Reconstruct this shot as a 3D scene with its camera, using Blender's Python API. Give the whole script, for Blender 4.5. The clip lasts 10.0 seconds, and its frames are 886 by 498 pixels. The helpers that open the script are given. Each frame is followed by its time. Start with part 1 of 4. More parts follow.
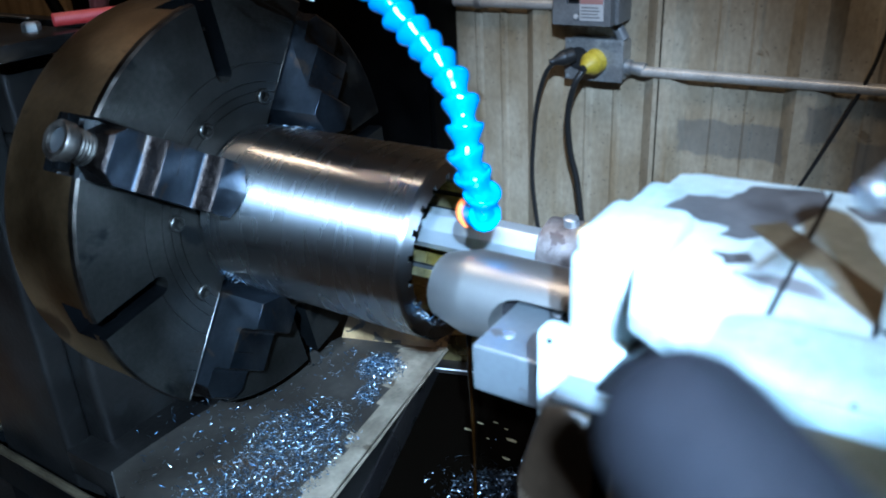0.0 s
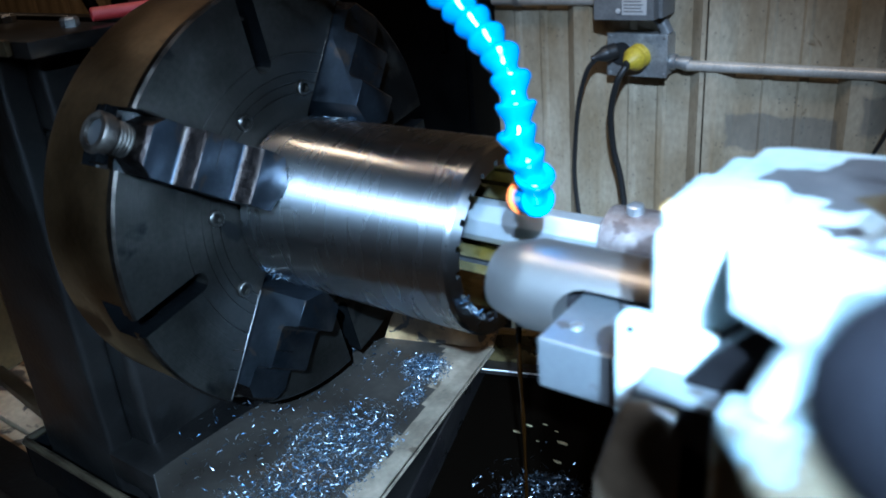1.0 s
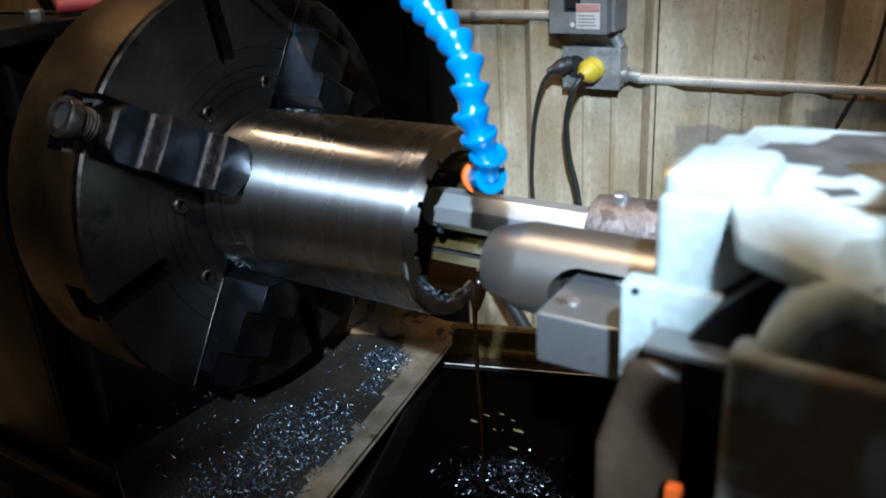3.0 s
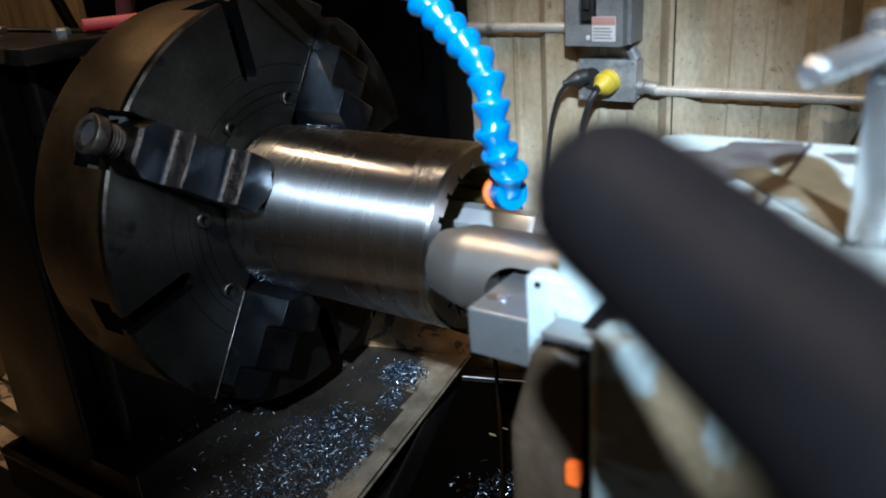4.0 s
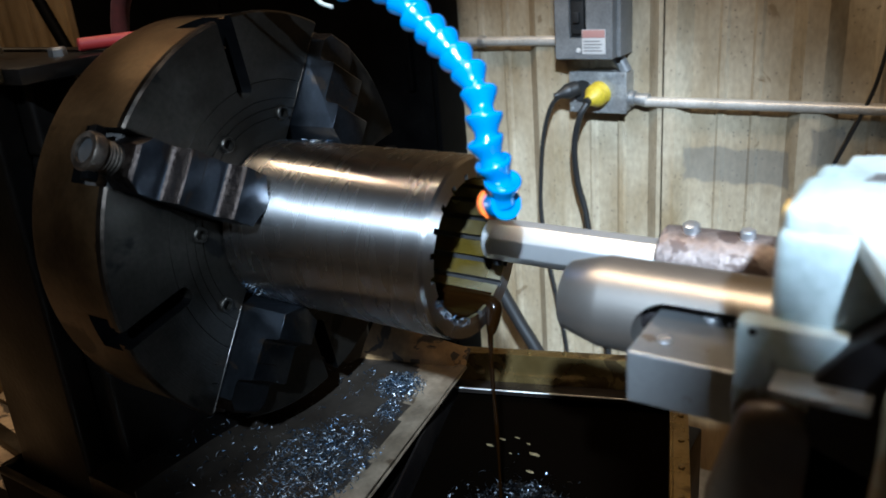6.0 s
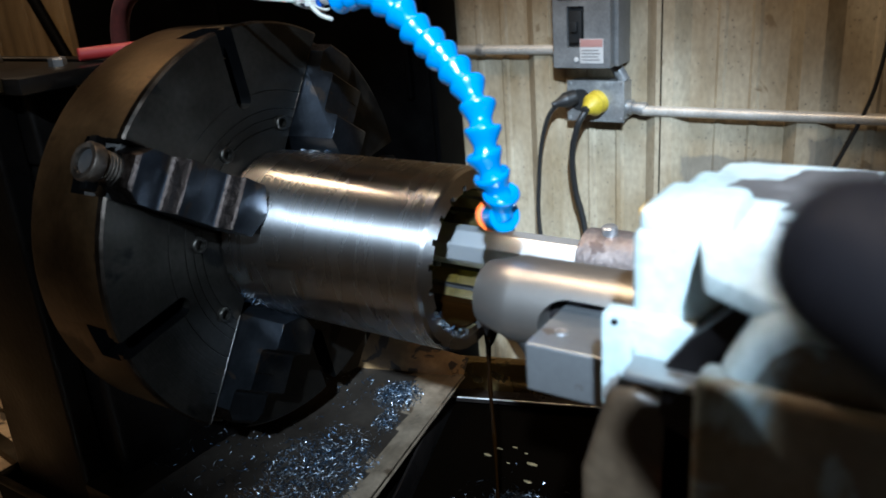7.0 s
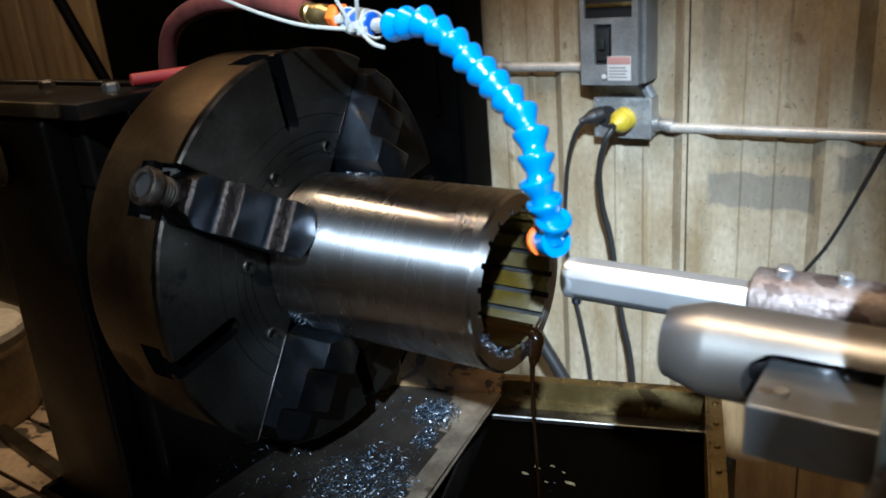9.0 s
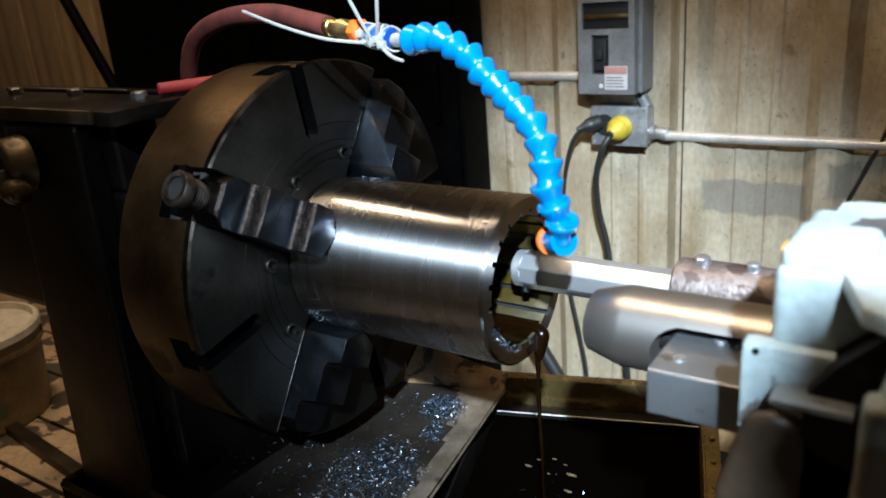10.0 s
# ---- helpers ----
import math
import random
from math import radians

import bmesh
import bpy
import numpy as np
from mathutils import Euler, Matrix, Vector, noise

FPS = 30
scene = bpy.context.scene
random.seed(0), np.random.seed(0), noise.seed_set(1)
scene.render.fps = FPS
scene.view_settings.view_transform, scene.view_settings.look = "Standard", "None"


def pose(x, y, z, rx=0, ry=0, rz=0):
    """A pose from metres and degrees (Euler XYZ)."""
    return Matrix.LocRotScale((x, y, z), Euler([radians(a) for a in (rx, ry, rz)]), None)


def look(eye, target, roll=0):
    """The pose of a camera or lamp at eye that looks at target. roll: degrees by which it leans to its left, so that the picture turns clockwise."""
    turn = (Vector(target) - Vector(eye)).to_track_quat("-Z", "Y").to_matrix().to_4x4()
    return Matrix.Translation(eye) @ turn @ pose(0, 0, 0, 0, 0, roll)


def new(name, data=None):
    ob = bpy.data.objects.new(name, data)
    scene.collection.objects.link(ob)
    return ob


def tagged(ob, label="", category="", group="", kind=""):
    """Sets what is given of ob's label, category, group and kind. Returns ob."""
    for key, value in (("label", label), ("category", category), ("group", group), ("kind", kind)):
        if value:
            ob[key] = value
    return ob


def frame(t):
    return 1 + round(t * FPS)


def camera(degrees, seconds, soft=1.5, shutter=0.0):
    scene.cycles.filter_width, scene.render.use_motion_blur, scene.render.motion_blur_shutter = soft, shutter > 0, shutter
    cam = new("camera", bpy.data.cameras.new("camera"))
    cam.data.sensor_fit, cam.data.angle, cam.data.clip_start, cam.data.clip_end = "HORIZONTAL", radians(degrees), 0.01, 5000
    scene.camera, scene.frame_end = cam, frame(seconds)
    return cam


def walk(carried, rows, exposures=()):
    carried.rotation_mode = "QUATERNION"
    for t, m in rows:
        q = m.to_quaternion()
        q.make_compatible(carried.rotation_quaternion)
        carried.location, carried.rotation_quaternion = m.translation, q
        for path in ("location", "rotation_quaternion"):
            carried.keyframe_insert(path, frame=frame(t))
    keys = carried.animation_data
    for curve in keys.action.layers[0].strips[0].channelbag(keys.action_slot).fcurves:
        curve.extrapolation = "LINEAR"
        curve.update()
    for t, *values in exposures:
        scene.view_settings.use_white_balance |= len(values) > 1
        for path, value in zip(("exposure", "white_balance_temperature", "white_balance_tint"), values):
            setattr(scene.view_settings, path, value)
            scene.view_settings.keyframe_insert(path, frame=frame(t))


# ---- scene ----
cam = camera(58.74, 10.0, soft=1.6, shutter=0.5)
# near things go out of focus
cam.data.dof.use_dof, cam.data.dof.focus_distance, cam.data.dof.aperture_fstop = True, 0.92, 7.0
ROWS = [
    (0, 0.5503, -0.4978, 0.2785, 64.91, 2.97, 32.97),
    (0.5, 0.5377, -0.4861, 0.2694, 65.01, 4.02, 34.54),
    (1, 0.5315, -0.4859, 0.2552, 65.62, 4.77, 35.21),
    (1.5, 0.5399, -0.4940, 0.2367, 67.23, 4.58, 33.41),
    (2, 0.5492, -0.5073, 0.2332, 65.99, 3.37, 32.12),
    (3.5, 0.5520, -0.5163, 0.2413, 67.46, 3.96, 32.95),
    (4, 0.5493, -0.5194, 0.2431, 67.73, 4.10, 33.48),
    (4.5, 0.5486, -0.5217, 0.2451, 67.93, 4.11, 33.65),
    (5, 0.5502, -0.5244, 0.2436, 68.10, 4.30, 33.60),
    (5.5, 0.5524, -0.5256, 0.2433, 68.44, 4.73, 32.93),
    (7, 0.5524, -0.5264, 0.2481, 69.13, 4.49, 32.67),
    (7.5, 0.5508, -0.5283, 0.2521, 69.40, 4.38, 32.73),
    (8, 0.5426, -0.5331, 0.2541, 69.76, 4.54, 33.74),
    (8.5, 0.5418, -0.5378, 0.2558, 69.81, 4.73, 33.78),
    (9, 0.5358, -0.5457, 0.2622, 70.10, 4.78, 33.86),
    (9.5, 0.5391, -0.5626, 0.2689, 70.32, 4.63, 33.82),
    (10, 0.5462, -0.5902, 0.2729, 70.55, 4.43, 33.50),
]
EXPOSURES = [(0.0, -0.95, 4800, 10), (1.0, -1.1, 4800, 10), (1.5, -0.9, 5000, 10), (2.2, -0.3, 5350, 10), (3.8, -0.24, 5550, 10), (5.0, -0.02, 5450, 10), (7.5, -0.15, 5500, 10), (8.5, -0.05, 5500, 10), (10.0, 0.0, 5700, 10)]
walk(cam, [(t, pose(x, y, z, rx, ry, rz)) for t, x, y, z, rx, ry, rz in ROWS], EXPOSURES)

# ---- light ----
FLOOR = -1.05
world = bpy.data.worlds.new("workshop_air")
world.use_nodes = True
world.node_tree.nodes["Background"].inputs[0].default_value = (0.9, 0.75, 0.55, 1)
world.node_tree.nodes["Background"].inputs[1].default_value = 0.01
scene.world = world


def lamp(name, kind, m, energy, colour, **more):
    data = bpy.data.lights.new(name, kind)
    data.energy, data.color = energy, colour
    if kind == "AREA":
        data.shape, data.size, data.size_y = "RECTANGLE", more["size"], more["size_y"]
    if kind == "SPOT":
        data.spot_size, data.spot_blend, data.shadow_soft_size = radians(more["cone"]), more["blend"], more["radius"]
    ob = new(name, data)
    ob.matrix_world = m
    return ob


# the ceiling strip lamp over the lathe, warm
lamp("ceiling_strip_lamp", "AREA", look((-0.45, -0.02, 2.05), (-0.38, 0.25, 0)), 40, (1.0, 0.70, 0.40), size=2.0, size_y=0.22)
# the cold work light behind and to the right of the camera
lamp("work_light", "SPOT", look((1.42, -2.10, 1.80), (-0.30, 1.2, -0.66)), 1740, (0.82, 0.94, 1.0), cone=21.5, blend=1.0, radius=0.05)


TURNED = 0.25
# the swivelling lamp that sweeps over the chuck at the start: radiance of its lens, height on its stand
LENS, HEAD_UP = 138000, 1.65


# ---- materials ----
def nodes_of(m):
    m.use_nodes = True
    return m.node_tree, m.node_tree.nodes, m.node_tree.links, m.node_tree.nodes["Principled BSDF"]


def surface(name, low, high, rough=(0.4, 0.6), metal=0.0, scale=20.0, fine=180.0, bump=0.15, spot=None, spot_scale=9.0,
            spot_at=0.62, stretch=(1, 1, 1), coat=0.0, vary=0.0, rings=0.0, fleck=0.35):
    """A worn surface: two tones mixed by coarse noise, fine grain in relief, and stains or chips of a third tone."""
    m = bpy.data.materials.new(name)
    tree, n, l, p = nodes_of(m)
    co = n.new("ShaderNodeTexCoord")
    mp = n.new("ShaderNodeMapping")
    mp.inputs["Scale"].default_value = stretch
    l.new(co.outputs["Object"], mp.inputs["Vector"])
    big, small = n.new("ShaderNodeTexNoise"), n.new("ShaderNodeTexNoise")
    for tex, s, d in ((big, scale, 6), (small, fine, 3)):
        tex.inputs["Scale"].default_value, tex.inputs["Detail"].default_value = s, d
        l.new(mp.outputs[0], tex.inputs["Vector"])
    ramp = n.new("ShaderNodeValToRGB")
    ramp.color_ramp.elements[0].position, ramp.color_ramp.elements[1].position = 0.33, 0.68
    ramp.color_ramp.elements[0].color, ramp.color_ramp.elements[1].color = (*low, 1), (*high, 1)
    l.new(big.outputs["Fac"], ramp.inputs[0])
    grain = n.new("ShaderNodeMixRGB")
    grain.blend_type, grain.inputs[0].default_value = "OVERLAY", fleck
    l.new(ramp.outputs[0], grain.inputs[1])
    l.new(small.outputs["Fac"], grain.inputs[2])
    colour = grain.outputs[0]
    rr = n.new("ShaderNodeMapRange")
    rr.inputs["To Min"].default_value, rr.inputs["To Max"].default_value = rough
    rr.inputs["From Min"].default_value, rr.inputs["From Max"].default_value = 0.3, 0.7
    l.new(big.outputs["Fac"], rr.inputs["Value"])
    if spot:
        tex = n.new("ShaderNodeTexNoise")
        tex.inputs["Scale"].default_value, tex.inputs["Detail"].default_value = spot_scale, 8
        tex.inputs["Distortion"].default_value = 0.6
        l.new(co.outputs["Object"], tex.inputs["Vector"])
        edge = n.new("ShaderNodeMapRange")
        edge.inputs["From Min"].default_value, edge.inputs["From Max"].default_value = spot_at, spot_at + 0.03
        l.new(tex.outputs["Fac"], edge.inputs["Value"])
        mix = n.new("ShaderNodeMixRGB")
        l.new(edge.outputs[0], mix.inputs[0])
        l.new(colour, mix.inputs[1])
        mix.inputs[2].default_value = (*spot, 1)
        colour = mix.outputs[0]
    if vary:
        info = n.new("ShaderNodeObjectInfo")
        hsv = n.new("ShaderNodeHueSaturation")
        mr = n.new("ShaderNodeMapRange")
        mr.inputs["To Min"].default_value, mr.inputs["To Max"].default_value = 1 - vary, 1 + vary
        l.new(info.outputs["Random"], mr.inputs["Value"])
        l.new(mr.outputs[0], hsv.inputs["Value"])
        l.new(colour, hsv.inputs["Color"])
        colour = hsv.outputs[0]
    l.new(colour, p.inputs["Base Color"])
    l.new(rr.outputs[0], p.inputs["Roughness"])
    p.inputs["Metallic"].default_value = metal
    p.inputs["Coat Weight"].default_value = coat
    p.inputs["Coat Roughness"].default_value = 0.12
    b = n.new("ShaderNodeBump")
    b.inputs["Strength"].default_value, b.inputs["Distance"].default_value = bump, 0.0015
    l.new(small.outputs["Fac"], b.inputs["Height"])
    if rings:
        # turning marks round the object's x axis
        sep = n.new("ShaderNodeSeparateXYZ")
        l.new(co.outputs["Object"], sep.inputs[0])
        sq = [n.new("ShaderNodeMath") for _ in range(4)]
        for k, out in ((0, "Y"), (1, "Z")):
            sq[k].operation = "MULTIPLY"
            l.new(sep.outputs[out], sq[k].inputs[0])
            l.new(sep.outputs[out], sq[k].inputs[1])
        l.new(sq[0].outputs[0], sq[2].inputs[0])
        l.new(sq[1].outputs[0], sq[2].inputs[1])
        sq[3].operation = "SQRT"
        l.new(sq[2].outputs[0], sq[3].inputs[0])
        tex = n.new("ShaderNodeTexNoise")
        tex.noise_dimensions = "1D"
        tex.inputs["Scale"].default_value, tex.inputs["Detail"].default_value = rings, 4
        l.new(sq[3].outputs[0], tex.inputs["W"])
        b2 = n.new("ShaderNodeBump")
        b2.inputs["Strength"].default_value, b2.inputs["Distance"].default_value = 0.25, 0.001
        l.new(tex.outputs["Fac"], b2.inputs["Height"])
        l.new(b.outputs[0], b2.inputs["Normal"])
        l.new(b2.outputs[0], p.inputs["Normal"])
    else:
        l.new(b.outputs[0], p.inputs["Normal"])
    return m


def plain(name, colour, rough=0.4, metal=0.0, **more):
    m = bpy.data.materials.new(name)
    _, _, _, p = nodes_of(m)
    p.inputs["Base Color"].default_value = (*colour, 1)
    p.inputs["Roughness"].default_value, p.inputs["Metallic"].default_value = rough, metal
    for key, value in more.items():
        p.inputs[key.replace("_", " ")].default_value = value
    return m


def wall_paint():
    """Cream paint on sheet metal: dirty runs down the sheet, dark flecks, and grey patches."""
    m = surface("dirty_cream_paint", (0.26, 0.198, 0.115), (0.45, 0.385, 0.275), (0.45, 0.7), 0, 7, 90, 0.10, spot=(0.21, 0.155, 0.09),
                spot_scale=9, spot_at=0.66, stretch=(1.2, 1.2, 0.6))
    tree, n, l, p = nodes_of(m)
    last = p.inputs["Base Color"].links[0].from_socket
    co = n["Texture Coordinate"]
    # flecks
    fleck = n.new("ShaderNodeTexVoronoi")
    fleck.inputs["Scale"].default_value = 64
    l.new(co.outputs["Object"], fleck.inputs["Vector"])
    dot = n.new("ShaderNodeMapRange")
    dot.inputs["From Min"].default_value, dot.inputs["From Max"].default_value = 0.08, 0.20
    dot.inputs["To Min"].default_value, dot.inputs["To Max"].default_value = 0.75, 0.0
    l.new(fleck.outputs["Distance"], dot.inputs["Value"])
    few = n.new("ShaderNodeTexNoise")
    few.inputs["Scale"].default_value = 11
    l.new(co.outputs["Object"], few.inputs["Vector"])
    some = n.new("ShaderNodeMapRange")
    some.inputs["From Min"].default_value, some.inputs["From Max"].default_value = 0.36, 0.55
    l.new(few.outputs["Fac"], some.inputs["Value"])
    both = n.new("ShaderNodeMath")
    both.operation = "MULTIPLY"
    l.new(dot.outputs[0], both.inputs[0])
    l.new(some.outputs[0], both.inputs[1])
    mix = n.new("ShaderNodeMixRGB")
    l.new(both.outputs[0], mix.inputs[0])
    l.new(last, mix.inputs[1])
    mix.inputs[2].default_value = (0.10, 0.08, 0.06, 1)
    # rust-brown runs down the sheet
    run = n.new("ShaderNodeTexNoise")
    run.inputs["Scale"].default_value, run.inputs["Detail"].default_value = 1.0, 6
    long = n.new("ShaderNodeMapping")
    long.inputs["Scale"].default_value = (20, 20, 1.1)
    l.new(co.outputs["Object"], long.inputs["Vector"])
    l.new(long.outputs[0], run.inputs["Vector"])
    rr2 = n.new("ShaderNodeMapRange")
    rr2.inputs["From Min"].default_value, rr2.inputs["From Max"].default_value = 0.56, 0.72
    rr2.inputs["To Max"].default_value = 0.55
    l.new(run.outputs["Fac"], rr2.inputs["Value"])
    mixr = n.new("ShaderNodeMixRGB")
    l.new(rr2.outputs[0], mixr.inputs[0])
    l.new(mix.outputs[0], mixr.inputs[1])
    mixr.inputs[2].default_value = (0.23, 0.155, 0.07, 1)
    mix = mixr
    # grey patches, a little aslant
    geo = n.new("ShaderNodeNewGeometry")
    warp = n.new("ShaderNodeTexNoise")
    warp.inputs["Scale"].default_value, warp.inputs["Detail"].default_value = 22, 5
    l.new(geo.outputs["Position"], warp.inputs["Vector"])
    shift = n.new("ShaderNodeVectorMath")
    shift.operation = "MULTIPLY_ADD"
    shift.inputs[1].default_value, shift.inputs[2].default_value = (0.035, 0.0, 0.035), (-0.0175, 0, -0.0175)
    l.new(warp.outputs["Color"], shift.inputs[0])
    add = n.new("ShaderNodeVectorMath")
    l.new(geo.outputs["Position"], add.inputs[0])
    l.new(shift.outputs[0], add.inputs[1])
    sep = n.new("ShaderNodeSeparateXYZ")
    l.new(add.outputs[0], sep.inputs[0])
    out = mix.outputs[0]
    for x, z, hx, hz in ((0.135, -0.285, 0.115, 0.040), (0.325, -0.225, 0.030, 0.040), (0.52, -0.300, 0.13, 0.045)):
        inside = None
        for axis, c, h in (("X", x, hx), ("Z", z, hz)):
            sub, ab, mr = n.new("ShaderNodeMath"), n.new("ShaderNodeMath"), n.new("ShaderNodeMapRange")
            sub.operation, ab.operation = "SUBTRACT", "ABSOLUTE"
            sub.inputs[1].default_value = c
            mr.inputs["From Min"].default_value, mr.inputs["From Max"].default_value = h - 0.004, h + 0.004
            mr.inputs["To Min"].default_value, mr.inputs["To Max"].default_value = 0.62, 0.0
            l.new(sep.outputs[axis], sub.inputs[0])
            l.new(sub.outputs[0], ab.inputs[0])
            l.new(ab.outputs[0], mr.inputs["Value"])
            if inside is None:
                inside = mr.outputs[0]
            else:
                low = n.new("ShaderNodeMath")
                low.operation = "MINIMUM"
                l.new(inside, low.inputs[0])
                l.new(mr.outputs[0], low.inputs[1])
                inside = low.outputs[0]
        mx = n.new("ShaderNodeMixRGB")
        l.new(inside, mx.inputs[0])
        l.new(out, mx.inputs[1])
        mx.inputs[2].default_value = (0.14, 0.135, 0.12, 1)
        out = mx.outputs[0]
    l.new(out, p.inputs["Base Color"])
    return m


STEEL = surface("turned_bright_steel", (0.60, 0.59, 0.58), (0.64, 0.635, 0.63), (0.265, 0.28), 1.0, 14, 160, 0.0, stretch=(5, 1, 1), fleck=0.1)
_tree, _n, _l, _p = nodes_of(STEEL)
_tan = _n.new("ShaderNodeTangent")
_tan.direction_type, _tan.axis = "RADIAL", "X"
_l.new(_tan.outputs[0], _p.inputs["Tangent"])
_p.inputs["Anisotropic"].default_value = 0.92
_p.inputs["Anisotropic Rotation"].default_value = TURNED
BORE = surface("oily_bore_steel", (0.42, 0.29, 0.045), (0.76, 0.68, 0.45), (0.18, 0.32), 0.93, 16, 60, 0.0)
CHUCK = surface("oily_dark_chuck_steel", (0.020, 0.0180, 0.0150), (0.040, 0.0365, 0.031), (0.30, 0.44), 0.9, 14, 200, 0.05, spot=(0.010, 0.010, 0.010), spot_scale=10,
                spot_at=0.6, rings=900)
RIM = surface("worn_brown_chuck_rim", (0.056, 0.033, 0.015), (0.155, 0.096, 0.045), (0.36, 0.5), 1.0, 12, 160, 0.15, spot=(0.035, 0.02, 0.01), spot_scale=9, spot_at=0.56)
SLOT = surface("dark_slot_steel", (0.010, 0.010, 0.010), (0.028, 0.026, 0.024), (0.5, 0.7), 0.4, 30, 200, 0.2)
JAW = surface("hardened_jaw_steel", (0.017, 0.020, 0.025), (0.036, 0.041, 0.049), (0.32, 0.42), 0.97, 22, 220, 0.12, spot=(0.045, 0.036, 0.03), spot_scale=30, spot_at=0.6)
RIDGE = surface("scraped_brown_jaw_ridge", (0.009, 0.0072, 0.0065), (0.022, 0.0175, 0.015), (0.32, 0.5), 1.0, 160, 400, 0.5, stretch=(1, 1, 1))
SCREW = surface("rusty_screw_steel", (0.05, 0.041, 0.034), (0.17, 0.145, 0.12), (0.32, 0.5), 1.0, 50, 300, 0.2)
BLUE = plain("blue_hose_plastic", (0.009, 0.14, 0.37), 0.2, 0, Coat_Weight=0.5, Subsurface_Weight=0.08)
ORANGE = plain("orange_plastic", (0.78, 0.13, 0.015), 0.35)
BLACKHOLE = plain("dark_nozzle_mouth", (0.012, 0.012, 0.012), 0.5)
WALL = wall_paint()
PLANK = surface("brown_board", (0.20, 0.125, 0.052), (0.42, 0.28, 0.135), (0.6, 0.8), 0, 6, 90, 0.3, stretch=(3, 3, 0.3), vary=0.15)
DECK = surface("dirty_deck_board", (0.24, 0.16, 0.09), (0.46, 0.34, 0.21), (0.6, 0.8), 0, 9, 90, 0.3, spot=(0.06, 0.045, 0.03), spot_scale=14, spot_at=0.56, vary=0.15)
DARK = surface("near_black_steel", (0.003, 0.003, 0.0033), (0.006, 0.006, 0.006), (0.6, 0.8), 1.0, 8, 120, 0.2)
HEAD = surface("dark_oily_machine_paint", (0.008, 0.007, 0.0065), (0.022, 0.018, 0.015), (0.30, 0.5), 0.75, 10, 150, 0.2, spot=(0.02, 0.018, 0.016), spot_scale=12, spot_at=0.58)
BROWNED = surface("browned_cast_iron", (0.02, 0.014, 0.008), (0.055, 0.04, 0.022), (0.35, 0.5), 0.5, 18, 160, 0.2)
RAIL = surface("worn_brown_casting", (0.05, 0.035, 0.018), (0.16, 0.115, 0.06), (0.32, 0.5), 0.7, 30, 200, 0.2, spot=(0.03, 0.022, 0.014), spot_scale=22, spot_at=0.58)
WAY = surface("worn_way_and_glint_steel", (0.12, 0.11, 0.10), (0.26, 0.24, 0.22), (0.3, 0.5), 0.8, 20, 200, 0.15)
WORN = surface("bright_worn_edge", (0.008, 0.007, 0.006), (0.045, 0.037, 0.03), (0.3, 0.45), 1.0, 40, 200, 0.2)
GREY = surface("grey_enamel", (0.15, 0.15, 0.15), (0.22, 0.22, 0.215), (0.35, 0.5), 0, 18, 200, 0.1)
GALV = surface("galvanised_steel", (0.36, 0.36, 0.36), (0.52, 0.52, 0.50), (0.32, 0.5), 0.7, 40, 200, 0.1)
CONDUIT = surface("conduit_steel", (0.50, 0.47, 0.42), (0.66, 0.62, 0.56), (0.3, 0.42), 0.35, 15, 200, 0.1)
YELLOW = surface("yellow_plug_rubber", (0.48, 0.36, 0.02), (0.62, 0.47, 0.04), (0.4, 0.55), 0, 40, 200, 0.1)
RUBBER = plain("black_cable_rubber", (0.018, 0.018, 0.018), 0.45)
LABELW = plain("white_label", (0.56, 0.54, 0.52), 0.5)
LABELR = plain("red_label_print", (0.45, 0.24, 0.21), 0.5)
PRINT = plain("grey_label_print", (0.22, 0.21, 0.20), 0.6)
SHEET = surface("oily_tray_sheet", (0.022, 0.017, 0.013), (0.052, 0.043, 0.034), (0.26, 0.44), 0.5, 12, 120, 0.12, spot=(0.05, 0.033, 0.02), spot_scale=9, spot_at=0.6)
STRIP = surface("grey_tan_tray_margin", (0.08, 0.06, 0.04), (0.21, 0.165, 0.115), (0.3, 0.5), 0.3, 26, 160, 0.2, spot=(0.06, 0.042, 0.026), spot_scale=30, spot_at=0.64)
RUST = surface("rusty_tray_sheet", (0.10, 0.055, 0.020), (0.30, 0.185, 0.080), (0.4, 0.6), 0.2, 20, 140, 0.25, spot=(0.025, 0.016, 0.010), spot_scale=34, spot_at=0.54)
CHIP = surface("blued_steel_chips", (0.06, 0.085, 0.11), (0.20, 0.24, 0.29), (0.42, 0.58), 1.0, 90, 300, 0.1)
# most chips are dull and blue-black; on some a paler colour paints the glint
_tree, _n, _l, _p = nodes_of(CHIP)
_geo, _pick, _mix = _n.new("ShaderNodeNewGeometry"), _n.new("ShaderNodeMapRange"), _n.new("ShaderNodeMixRGB")
_pick.inputs["From Min"].default_value, _pick.inputs["From Max"].default_value = 0.45, 0.95
_l.new(_geo.outputs["Random Per Island"], _pick.inputs["Value"])
_l.new(_pick.outputs[0], _mix.inputs[0])
_mix.inputs[1].default_value, _mix.inputs[2].default_value = (0.045, 0.068, 0.10, 1), (0.36, 0.39, 0.42, 1)
_l.new(_mix.outputs[0], _p.inputs["Base Color"])
# chips in the pan, darker than those on the tray
WETCHIP = surface("dark_oily_chips", (0.02, 0.024, 0.03), (0.13, 0.14, 0.155), (0.25, 0.4), 1.0, 90, 300, 0.1)
